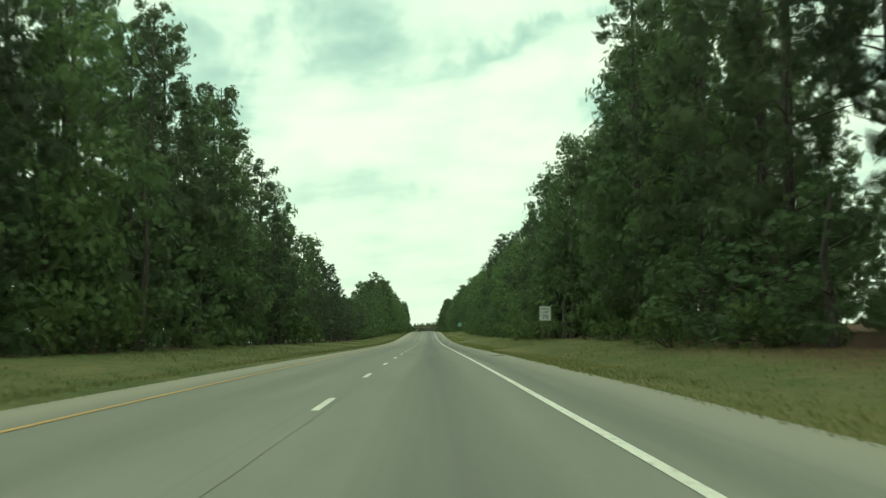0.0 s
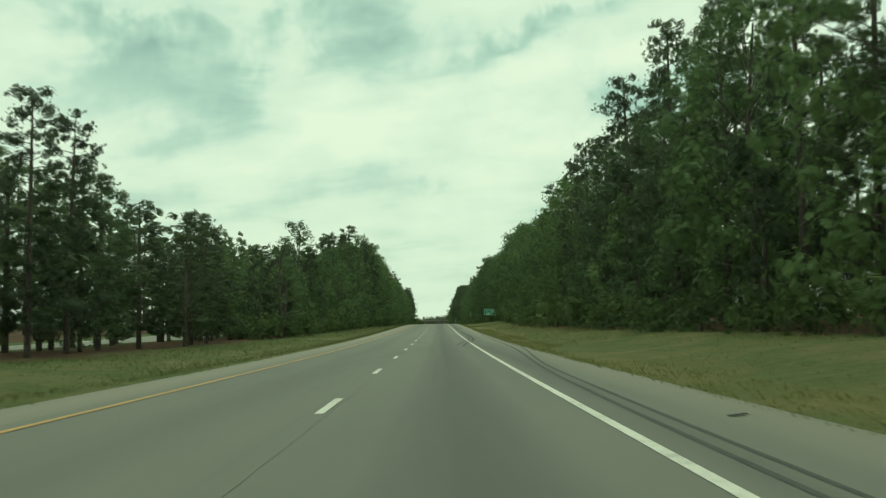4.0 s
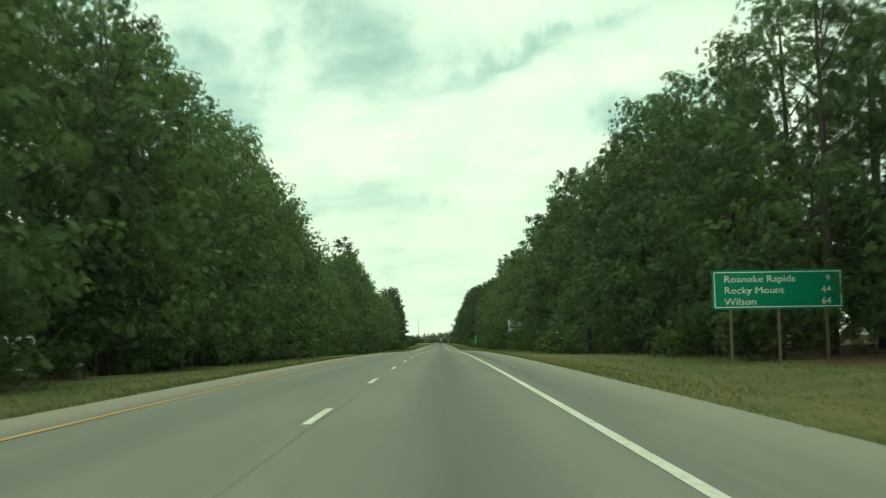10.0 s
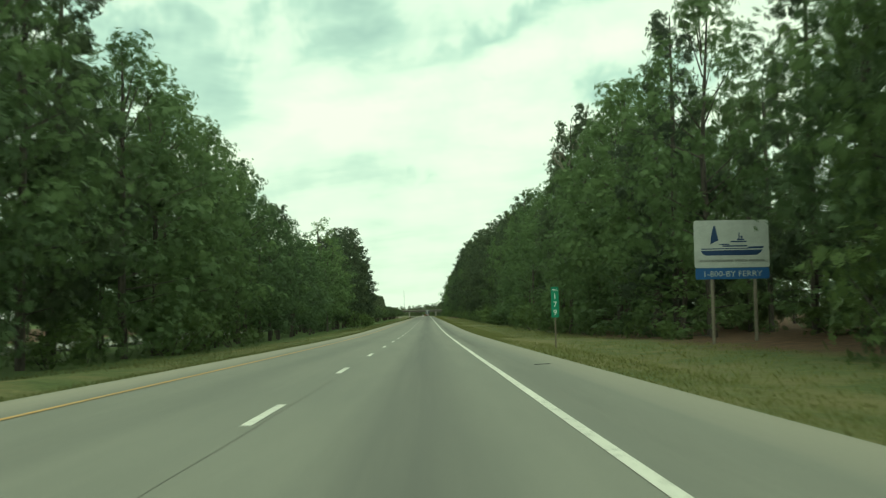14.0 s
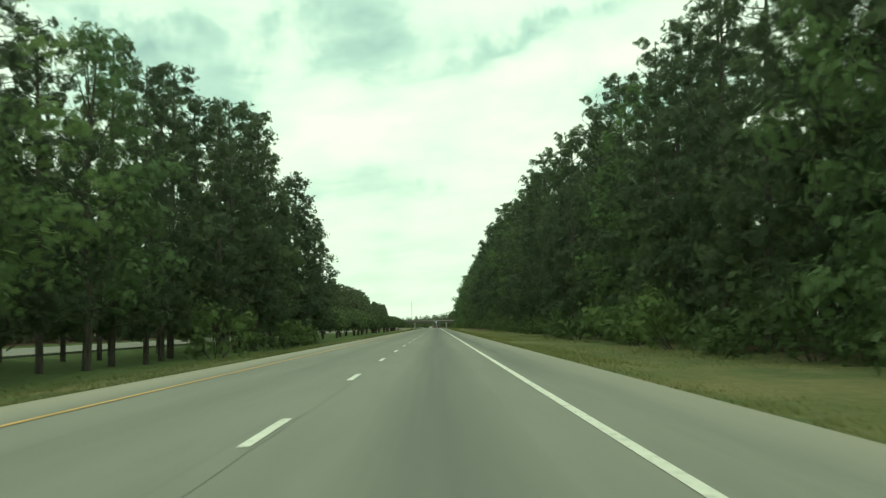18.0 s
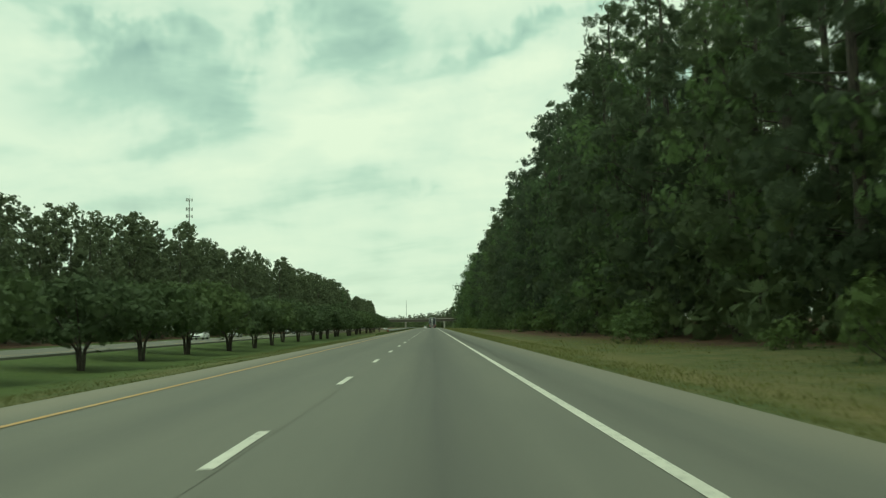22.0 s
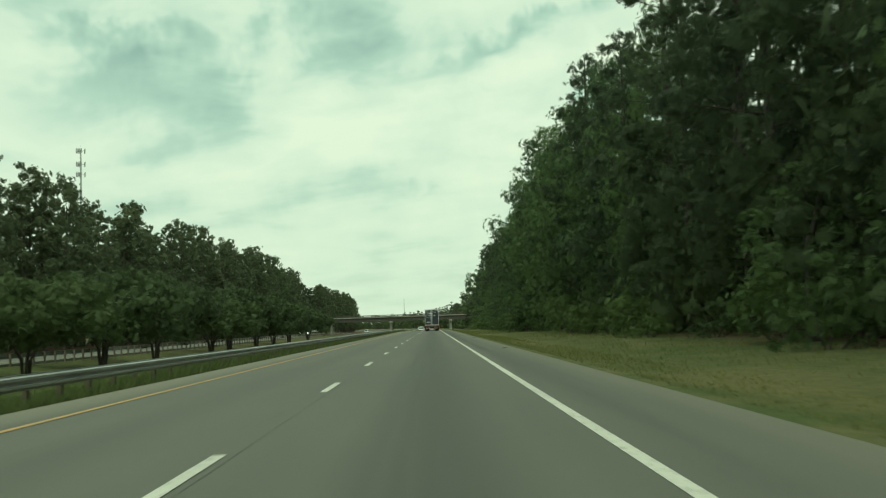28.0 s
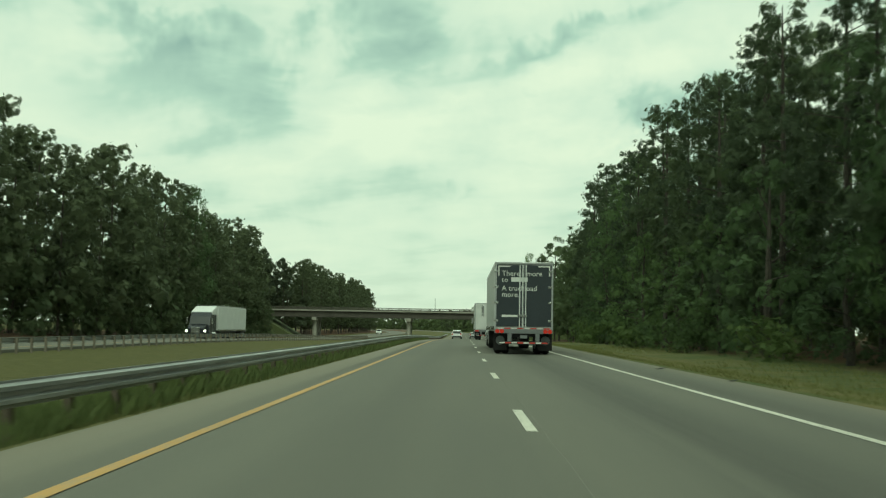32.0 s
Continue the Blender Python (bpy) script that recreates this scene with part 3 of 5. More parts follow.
def height(table, y, start=0.0, step=STEP):
    return float(np.interp((y - start) / step - 0.5, range(len(table)), table))


def unit(v):
    return v / np.maximum(np.linalg.norm(v, axis=-1, keepdims=True), 1e-6)


def leaves(points, outward, size, slim=0.7, jitter=0.45):
    """Rhombic leaf sprays at points, facing roughly outward."""
    k = len(points)
    nrm = unit(outward + twig.normal(0, jitter, (k, 3)))
    t = unit(np.cross(nrm, twig.normal(0, 1, (k, 3))))
    s = np.cross(nrm, t)
    a = (size * twig.uniform(0.6, 1.25, (k, 1)))
    b = a * slim * twig.uniform(0.7, 1.2, (k, 1))
    fold = nrm * a * twig.uniform(-0.35, 0.35, (k, 1))
    return np.stack([points + t * a, points + s * b + fold, points - t * a * 0.9, points - s * b + fold], axis=1)


def clumps(centres, radii, per, size, slim=0.7, squash=0.75, jitter=0.45, heart=0.0):
    """Sprays round each clump's centre; heart adds large sprays that close its middle."""
    out = []
    for c, r in zip(centres, radii):
        k = max(4, int(per * (r / 1.3) ** 2))
        d = unit(twig.normal(0, 1, (k, 3)) + np.array([0, 0, 0.35]))
        p = c + d * r * np.array([1, 1, squash]) * twig.uniform(0.35, 1.08, (k, 1))
        out.append(leaves(p, d, size, slim, jitter))
        if heart:
            d = unit(twig.normal(0, 1, (12, 3)))
            out.append(leaves(c + d * r * 0.42, d, r * heart * 0.55, 0.85, 0.3))
    return np.concatenate(out)


def foliage_mesh(name, quads, mat):
    """Leaf sprays as one mesh, each with its own square of texture space."""
    data = cards(name, quads, mat)
    uv = np.tile(np.array([(0, 0), (1, 0), (1, 1), (0, 1)], np.float32), (len(quads), 1))
    data.uv_layers.new(name="spray").data.foreach_set("uv", uv.ravel())
    return data


def stem(points, radii, sides=7, bm=None):
    bm = bm or bmesh.new()
    for a, b, r0, r1 in zip(points, points[1:], radii, radii[1:]):
        rod(a, b, r0, r1, sides, bm, caps=False)
    return bm


def broadleaf_shape(seed, tall=18.0, wide=4.6, low=0.12, count=58, per=66, size=0.29, heart=0.0):
    """Trunk bmesh and leaf array of a broad-leaved tree: lumpy crown with gaps."""
    r = random.Random(seed)
    bm = stem([(0, 0, -0.5), (0.1, 0.05, tall * 0.2), (r.uniform(-0.4, 0.4), r.uniform(-0.4, 0.4), tall * 0.5), (r.uniform(-0.6, 0.6), r.uniform(-0.6, 0.6), tall * 0.88)], [0.24, 0.19, 0.13, 0.04])
    centres, radii = [], []
    for i in range(count):
        u = (i + r.random()) / count
        z = tall * (low + (0.96 - low) * u)
        reach = wide * (0.55 + 0.5 * math.sin(math.pi * min(1, (u * 0.85 + 0.18)))) * (1.0 - 0.62 * max(0, u - 0.55) / 0.45)
        ang, d = i * 2.39996 + r.uniform(-0.5, 0.5), reach * r.uniform(0.45, 1.0)
        c = (d * math.cos(ang), d * math.sin(ang), z)
        centres.append(c)
        radii.append(r.uniform(1.0, 1.8) * (1.08 - 0.38 * u) * wide / 4.6)
        if i % 3 == 0:
            rod((0, 0, z * 0.82), c, 0.05, 0.012, 5, bm, caps=False)
    return bm, clumps(np.array(centres), radii, per, size, 0.75, jitter=0.32, heart=heart)


def pine_shape(seed, tall=22.0, bare=0.42, wide=3.6, count=62, per=54, size=0.30, heart=0.0, puff=1.0):
    """A tall pine: bare trunk, whorled limbs, tufted needle clumps, see-through outline."""
    r = random.Random(seed)
    lean = r.uniform(-0.5, 0.5)
    bm = stem([(0, 0, -0.5), (lean * 0.2, 0, tall * 0.3), (lean * 0.6, 0.1, tall * 0.65), (lean, 0.1, tall * 0.97)], [0.25, 0.20, 0.14, 0.03])
    centres, radii = [], []
    for i in range(count):
        u = (i + r.random()) / count
        z = tall * (bare + (0.97 - bare) * u)
        reach = wide * (1.0 - 0.75 * u ** 1.6) * (0.6 + 0.4 * min(1, u * 4))
        ang = i * 2.39996 + r.uniform(-0.6, 0.6)
        d = reach * r.uniform(0.4, 1.05)
        c = (lean * u + d * math.cos(ang), d * math.sin(ang), z + d * 0.12)
        centres.append(c)
        radii.append(r.uniform(0.75, 1.3) * (1.1 - 0.35 * u) * puff)
        if i % 2 == 0:
            rod((lean * u, 0, z - 0.25), c, 0.045, 0.012, 5, bm, caps=False)
    for i in range(3):
        z = tall * r.uniform(0.2, bare)
        ang = r.uniform(0, 6.28)
        rod((0, 0, z), (1.3 * math.cos(ang), 1.3 * math.sin(ang), z + 0.1), 0.035, 0.012, 4, bm, caps=False)
    return bm, clumps(np.array(centres), radii, per, size, 0.62, 0.62, 0.7, heart)


def tree_proto(name, shape, leaf, label, category, group):
    """One tree with trunk and crown, kept 400 m under nothing: it is itself the first of its row."""
    bm, quads = shape
    root = thing(name, label, category, group=group)
    part("trunk", bm, BARK, root)
    crown = new("crown", foliage_mesh("crown", quads, leaf))
    crown.parent = root
    return root


LABEL_B = "leafy green broad-leaved tree at the edge of the woods"
LABEL_P = "tall dark loblolly pine with a bare trunk and tufted crown"
oaks = [tree_proto("broadleaf_tree", broadleaf_shape(10 + i, 18.0, (4.6, 4.0, 5.0, 4.3)[i], (0.06, 0.12, 0.08, 0.2)[i]), LEAF, LABEL_B, "tree", "roadside trees") for i in range(4)]
pines = [tree_proto("pine_tree", pine_shape(30 + i, 22.0, (0.34, 0.07, 0.15, 0.09)[i], (3.6, 4.1, 3.9, 4.2)[i], heart=(0.6, 0.75, 0.65, 0.75)[i], puff=1.12), NEEDLE, LABEL_P, "tree", "roadside pines") for i in range(4)]
used = set()


def plant(proto, base, x, y, tall, wide=None):
    z = ground_z(x, y)
    m = Matrix.Translation(place(x, y, z - 0.1)) @ Matrix.Rotation(rng.uniform(0, 6.283), 4, "Z")
    s = tall / base
    w = s if wide is None else wide
    w *= rng.uniform(0.92, 1.15)
    if proto in used:
        ob = copy_thing(proto, m)
    else:
        used.add(proto)
        ob = proto
        ob.matrix_basis = m
    ob.scale = (w, w, s)
    return ob


def edge_row(side, x, y0, y1, gap, table, start, pine_share, spare=()):
    y = y0
    while y < y1:
        h = height(table, y, start) * rng.uniform(0.90, 1.08) * (1.04 if side > 0 else 1.12)
        xx = side * keep_clear(side, x + rng.uniform(-1.2, 1.8), y)
        h *= max(1.0, abs(xx) / 18.0)
        share = pine_share(y)
        if not any(a < y < b for a, b in spare):
            if rng.random() < share:
                plant(pines[int(rng.integers(4)) if bare(side, y) else (1, 3, 2, 1, 3)[int(rng.integers(5))]], 22.0, xx, y, h * 1.02, max(0.62, h / 22.0))
            else:
                plant(oaks[int(rng.integers(4))], 18.0, xx, y, h * 0.96, max(0.6, min(1.15, h / 19.0)))
        y += gap * rng.uniform(0.7, 1.3)


def bare(side, y):
    return side > 0 and (y < 75 or 150 < y < 215)


def keep_clear(side, x, y):
    """Trees stand back where signs stand in front of them."""
    if side > 0 and (84 < y < 109 or 390 < y < 414 or 546 < y < 566):
        return max(x, 20.0 if y < 120 else 21.0 if y < 420 else 18.8)
    return x


def right_share(y):
    return 0.7 if y < 90 else 0.3 if y < 160 else 0.55 if y < 300 else 0.12 if y < 620 else 0.4 if y < 700 else 0.92 if y < 1105 else 0.4 if y < 1140 else 0.9 if y < 1160 else 0.15 if y < 1225 else 0.85


def left_share(y):
    return 0.75 if y < 90 else 0.85 if y < 235 else 0.2 if y < 330 else 0.45 if y < 430 else 0.1 if y < 640 else 0.5 if y < 730 else 1.0


edge_row(1, 16.6, 4, 700, 6.2, H_RIGHT, 0, right_share)
edge_row(1, 16.6, 700, 1140, 5.2, H_RIGHT, 0, right_share)
edge_row(1, 16.6, 1140, 1345, 6.2, H_RIGHT, 0, right_share)
edge_row(-1, 17.6, 2, 819, 5.4, H_LEFT, 0, left_share)
# a big oak leaning out of the wood near the overpass, a dead-topped one by the mile marker
plant(oaks[0], 18.0, 14.6, 1168, 26.0, 1.35)
plant(oaks[2], 18.0, 15.5, 121, 15.0, 0.95)
plant(oaks[1], 18.0, 15.2, 498, 19.0, 1.05)
plant(oaks[0], 18.0, -18.5, 283, 15.0, 1.0)


plant(oaks[3], 18.0, -48.0, 1360, 26.0, 1.0)
plant(oaks[0], 18.0, 17.0, 1500, 26.0, 0.75)
# narrow cedars standing out of the broad-leaved edge
cedars = [tree_proto("cedar_tree", pine_shape(50 + i, 20.0, 0.06, 2.1, 56, 60, 0.30), LEAF, "narrow spire-topped cedar among the roadside trees", "tree", "cedars") for i in range(2)]
for i, (x, y, tall) in enumerate(((16.2, 499, 23), (16.0, 509, 24), (18.6, 535, 25), (18.2, 543, 23.5), (17.4, 326, 17), (17.0, 333, 18), (16.0, 130, 20))):
    plant(cedars[i % 2], 20.0, x, y, tall, 1.05)


poplar = tree_proto("poplar_tree", broadleaf_shape(63, 18.0, 4.2, 0.16, 44, 46, 0.30), FRESH, "pale green open-crowned tree standing above the median belt", "tree", "")
plant(poplar, 18.0, -18.6, 702, 20.5, 1.4)


def dead_tree(x, y, tall):
    root = thing("dead_tree", "bare grey dead tree showing above the canopy", "tree", place(x, y, ground_z(x, y)))
    r = random.Random(11)
    bm = stem([(0, 0, -0.4), (0.1, 0, tall * 0.4), (0.3, 0.1, tall * 0.72)], [0.24, 0.19, 0.12])
    part("trunk", bm, WOOD_POST, root)

    def grow(bm, a, way, size, depth):
        b = a + way * size
        rod(a, b, 0.02 + 0.018 * depth, 0.012 + 0.016 * depth, 5, bm, caps=False)
        if depth:
            for _ in range(3):
                w = (way + Vector((r.uniform(-0.8, 0.8), r.uniform(-0.8, 0.8), r.uniform(-0.1, 0.5)))).normalized()
                grow(bm, b, w, size * 0.68, depth - 1)

    for i in range(5):
        bm = bmesh.new()
        ang = i * 1.3
        grow(bm, Vector((0.3, 0.1, tall * (0.62 + 0.02 * i))), Vector((math.cos(ang) * 0.6, math.sin(ang) * 0.6, 0.9)).normalized(), 1.9, 3)
        part("limb", bm, WOOD_POST, root)


dead_tree(15.4, 622, 22.5)

# the rows behind, joined: too many to count
def mass(name, label, spots, mat, per, size, base=20.0, pine=0.5, count=22, heart=0.0, bare=0.18, puff=1.0):
    kinds = []
    for s in range(5):
        _b, q = pine_shape(70 + s, base, bare, 4.2, count, per, size, heart, puff)
        _b.free()
        kinds.append(q)
    for s in range(4):
        _b, q = broadleaf_shape(80 + s, base, 4.9, 0.1, count - 2, per, size, heart)
        _b.free()
        kinds.append(q)
    out, trunks = [], []
    for x, y, h in spots:
        if 1425 < y < 1475 and -58 < x < 40:
            continue
        q = kinds[int(rng.integers(5))] if rng.random() < pine else kinds[5 + int(rng.integers(4))]
        a = rng.uniform(0, 6.283)
        c, s = math.cos(a), math.sin(a)
        k = h / base
        w = max(0.75, min(1.25, k)) * rng.uniform(0.9, 1.2)
        rot = np.array([[c * w, s * w, 0], [-s * w, c * w, 0], [0, 0, k]])
        px, py, pz = place(x, y, ground_z(x, y) - 0.1)
        out.append(q @ rot + np.array([px, py, pz]))
        for j in range(3):
            e0, e1 = 2.094 * j, 2.094 * (j + 1)
            r = 0.2
            trunks.append([(px + r * math.cos(e0), py + r * math.sin(e0), pz - 0.4), (px + r * math.cos(e1), py + r * math.sin(e1), pz - 0.4), (px + r * 0.5 * math.cos(e1), py + r * 0.5 * math.sin(e1), pz + h * 0.8), (px + r * 0.5 * math.cos(e0), py + r * 0.5 * math.sin(e0), pz + h * 0.8)])
    root = tagged(new(name, foliage_mesh(name, np.concatenate(out), mat)), label, "woods", kind="stuff")
    stems = tagged(new("trunks", cards("trunks", trunks, BARK)), kind="stuff")
    stems.parent = root
    return root


spots = []
for x0, gap, share in ((21.8, 6.2, 1.0), (28.5, 11.0, 0.98)):
    for y in np.arange(0, 1430, gap):
        if x0 < 25 and (146 < y < 186 or 38 < y < 58) or x0 > 25 and 50 < y < 72:
            continue
        back = 3.0 if x0 < 25 and 392 < y < 412 else 0.0
        spots.append((x0 + back + rng.uniform(-2, 2), y + rng.uniform(-2.5, 2.5), height(H_RIGHT, y) * share * rng.uniform(0.84, 1.08)))
for y in np.arange(1345, 1430, 5.5):
    spots.append((17.5 + rng.uniform(-1.5, 1.5), y, 21 * rng.uniform(0.8, 1.05)))
mass("woods_behind", "dense dark mixed woods behind the roadside trees", spots, WOODS, 14, 0.80, heart=0.62)
spots = []
for y in np.arange(0, 816, 4.2):
    spots.append((-21.5 + rng.uniform(-2.0, 2.0), y + rng.uniform(-2, 2), height(H_LEFT, y) * rng.uniform(0.88, 1.1)))
mass("median_woods", "narrow belt of trees in the wide median", spots, WOODS, 14, 0.74, heart=0.62)
spots = []
for x0, gap in ((-49.5, 5.0),):
    for y in np.arange(770, 1790, gap):
        spots.append((x0 + rng.uniform(-2.5, 2), y + rng.uniform(-2.5, 2.5), height(H_FAR, y, 900, 50) * rng.uniform(0.94, 1.20)))
mass("opposite_woods", "line of tall pines beyond the opposite carriageway", spots, PINE_WALL, 12, 0.38, 20.0, 0.8, 58, 0.66, 0.18, 1.3)
spots = []
for y in np.arange(770, 1790, 6.5):
    spots.append((-54.5 + rng.uniform(-2, 2), y + rng.uniform(-2.5, 2.5), height(H_FAR, y, 900, 50) * rng.uniform(0.88, 1.08)))
for y in np.arange(1405, 1500, 4.5):
    spots.append((-60 + rng.uniform(-1, 1), y, 22.5 * rng.uniform(0.9, 1.05)))
    spots.append((-67 + rng.uniform(-2, 2), y, 23 * rng.uniform(0.85, 1.05)))
mass("opposite_woods", "pines standing further back beyond the opposite carriageway", spots, PINE_WALL, 6, 0.8, 20.0, 0.6, 30, 0.95, 0.08)
spots = [(-51 + rng.uniform(-3, 3), y, 21 * rng.uniform(0.9, 1.15)) for y in np.arange(20, 770, 6.5)]
mass("opposite_woods", "woods beyond the opposite carriageway, glimpsed through the median trees", spots, WOODS, 8, 0.8, 20.0, 0.7, 18, 0.7)
spots = []
for y in np.arange(1480, 1800, 7.0):
    for x0 in (19, 26):
        spots.append((x0 + rng.uniform(-3, 3), y, 16 * rng.uniform(0.8, 1.1)))
for y in np.arange(1800, 2700, 7.5):
    for x0, tall in ((19, 15), (27, 15), (-50, 9)):
        spots.append((x0 + rng.uniform(-3, 3), y + rng.uniform(-3, 3), tall * rng.uniform(0.7, 1.1)))
for x in np.arange(-330, 150, 9.0):
    for y in (2760, 2790):
        spots.append((x - bend(y), y + rng.uniform(-8, 8), 9 * rng.uniform(0.6, 1.1)))
mass("far_woods", "distant woods past the overpass", spots, PINE_WALL, 9, 0.9, 20.0, 0.6, 18, 1.2, 0.1)


def understory(name, label, x, y0, y1, gap, tops, size=0.52):
    centres, radii = [], []
    for y in np.arange(y0, y1, gap):
        for z in tops:
            xx, r = x + rng.uniform(-2.0, 2.0), rng.uniform(1.4, 2.4)
            px, py, pz = place(xx, y + rng.uniform(-1.5, 1.5), ground_z(xx, y) + z * rng.uniform(0.7, 1.3))
            centres.append((px, py, pz))
            radii.append(r)
    quads = clumps(np.array(centres), radii, 15, size, 0.85, 0.9, 0.8, 0.55)
    return tagged(new(name, foliage_mesh(name, quads, WOODS)), label, "undergrowth", kind="stuff")


understory("woodland_understory", "dark thicket under the roadside woods", 23.5, 0, 1430, 2.8, (1.0, 3.2, 5.6))
understory("median_understory", "dark thicket under the median trees", -21.5, 240, 535, 2.8, (1.0, 3.0, 5.2))
understory("median_understory", "dark thicket under the median trees", -21.5, 0, 140, 2.8, (1.0, 3.0, 5.2))
understory("opposite_understory", "dark thicket under the far pines", -48.5, 700, 1430, 2.6, (1.0, 3.0, 5.4, 8.0))


understory("edge_thicket", "dense dark growth filling the foot of the pine edge", 16.8, 690, 1150, 3.2, (0.9, 2.6, 4.6, 7.0), 0.45)
understory("far_thicket", "distant dense growth along the outside of the bend", 18.0, 1478, 2300, 5.0, (1.5, 4.5, 7.5), 0.9)


# undergrowth along the foot of the woods
def shrub_proto(i):
    r = random.Random(200 + i)
    centres = [(r.uniform(-1.1, 1.1), r.uniform(-1.1, 1.1), r.uniform(0.3, 1.6)) for _ in range(11)]
    quads = clumps(np.array(centres), [r.uniform(0.55, 0.9) for _ in centres], 110, 0.21, 0.7, 0.85)
    root = thing("shrub", "tangled green shrub at the foot of the trees", "shrub", group="undergrowth")
    bm = bmesh.new()
    for c in centres[:5]:
        rod((0, 0, -0.3), c, 0.03, 0.01, 5, bm, caps=False)
    part("stem", bm, BARK, root)
    ob = new("foliage", foliage_mesh("foliage", quads, SHRUB))
    ob.parent = root
    return root


def sapling_proto(i):
    bm, fol = broadleaf_shape(300 + i, 8.0, 3.0, 0.05, 26, 92, 0.25)
    root = thing("young_tree", "young leafy tree filling the edge of the woods", "tree", group="young edge trees")
    part("trunk", bm, BARK, root)
    ob = new("crown", foliage_mesh("crown", fol, LEAF))
    ob.parent = root
    return root


saplings = [sapling_proto(i) for i in range(3)]


def sapling_row(side, x, y0, y1, gap, chance):
    y = y0
    while y < y1:
        if rng.random() < chance(y):
            plant(saplings[int(rng.integers(3))], 8.0, side * keep_clear(side, x + rng.uniform(-0.8, 1.5), y), y, rng.uniform(5.0, 11.0), rng.uniform(0.85, 1.25))
        y += gap * rng.uniform(0.6, 1.4)


sapling_row(1, 14.6, 8, 1330, 7.5, lambda y: 0.5 if y < 80 or 160 < y < 260 else 0.08 if 700 < y < 1160 else 0.95)
sapling_row(-1, 16.2, 6, 800, 8.5, lambda y: 0.0 if 95 < y < 245 or y > 560 else 0.3 if y > 480 else 0.9)
shrubs = [shrub_proto(i) for i in range(4)]


def shrub_row(side, x, y0, y1, gap, chance):
    y = y0
    while y < y1:
        if rng.random() < chance(y):
            p = shrubs[int(rng.integers(4))]
            xx = side * keep_clear(side, x + rng.uniform(-0.8, 1.6), y)
            m = Matrix.Translation(place(xx, y, ground_z(xx, y) - 0.05)) @ Matrix.Rotation(rng.uniform(0, 6.283), 4, "Z")
            if p in used:
                p = copy_thing(p, m)
            else:
                used.add(p)
                p.matrix_basis = m
            k = rng.uniform(0.7, 1.7)
            p.scale = (k * 1.1, k * 1.1, k * rng.uniform(0.8, 1.3))
        y += gap * rng.uniform(0.6, 1.4)


shrub_row(1, 12.9, 10, 1330, 8.5, lambda y: 0.45 if 850 < y < 1020 else 0.9)
shrub_row(-1, 15.4, 5, 800, 9.0, lambda y: 0.22 if 95 < y < 250 else 0.5 if y > 750 else 0.1 if y > 620 else 0.8)


# blossom in the thicket
for i, (x, y, z) in enumerate(((13.6, 1189, 0.7), (12.2, 478, 0.0), (13.2, 1192, 1.3), (13.0, 481, 0.2))):
    root = copy_thing(shrubs[i % 4], Matrix.Translation(place(x, y, ground_z(x, y) - 0.05 + z * 0.5)) @ Matrix.Rotation(i, 4, "Z"))
    root.name = "flowering_shrub"
    tagged(root, "green shrub dotted with white blossom at the wood's edge", "shrub", "flowering shrubs")
    d = unit(rng.normal(0, 1, (46, 3)) + np.array([-0.5, -0.5, 0.3]))
    ob = new("blossom", cards("blossom", leaves(d * 1.35 + np.array([0, 0, 1.0]), d, 0.07, 0.8, 0.4), PETAL))
    ob.parent = root

# crape-myrtle row in the open median
def myrtle_proto():
    r = random.Random(5)
    root = thing("median_tree", "low spreading multi-stemmed tree in the mown median", "tree", group="row of median trees")
    for i in range(5):
        a = i * 1.2566 + 0.3
        bm = stem([(0.10 * math.cos(a), 0.10 * math.sin(a), -0.3), (0.24 * math.cos(a), 0.24 * math.sin(a), 1.2), (1.25 * math.cos(a), 1.25 * math.sin(a), 3.0), (2.1 * math.cos(a), 2.1 * math.sin(a), 4.2)], [0.10, 0.075, 0.055, 0.03], 6)
        part("trunk", bm, BARK, root)
    centres, radii = [], []
    for i in range(64):
        ang, d = i * 2.39996, 4.3 * math.sqrt((i + 0.5) / 64) * r.uniform(0.85, 1.05)
        top = 5.3 - 1.5 * (d / 4.3) ** 2
        centres.append((d * math.cos(ang), d * math.sin(ang), r.uniform(1.75 + 0.10 * d, top)))
        radii.append(r.uniform(0.9, 1.35))
    ob = new("crown", foliage_mesh("crown", clumps(np.array(centres), radii, 70, 0.24, 0.85, 0.7, heart=0.55), MYRTLE))
    ob.parent = root
    return root


myrtle = myrtle_proto()
y, first = 808.0, True
while y < 1212:
    xx = -20 + rng.uniform(-0.6, 0.6)
    m = Matrix.Translation(place(xx, y, ground_z(xx, y))) @ Matrix.Rotation(rng.uniform(0, 6.283), 4, "Z")
    if first:
        ob, first = myrtle, False
        ob.matrix_basis = m
    else:
        ob = copy_thing(myrtle, m)
    k = rng.uniform(0.88, 1.12)
    ob.scale = (k * 1.05, k * 1.05, k * rng.uniform(0.95, 1.08))
    y += 14.2 * rng.uniform(0.9, 1.12)


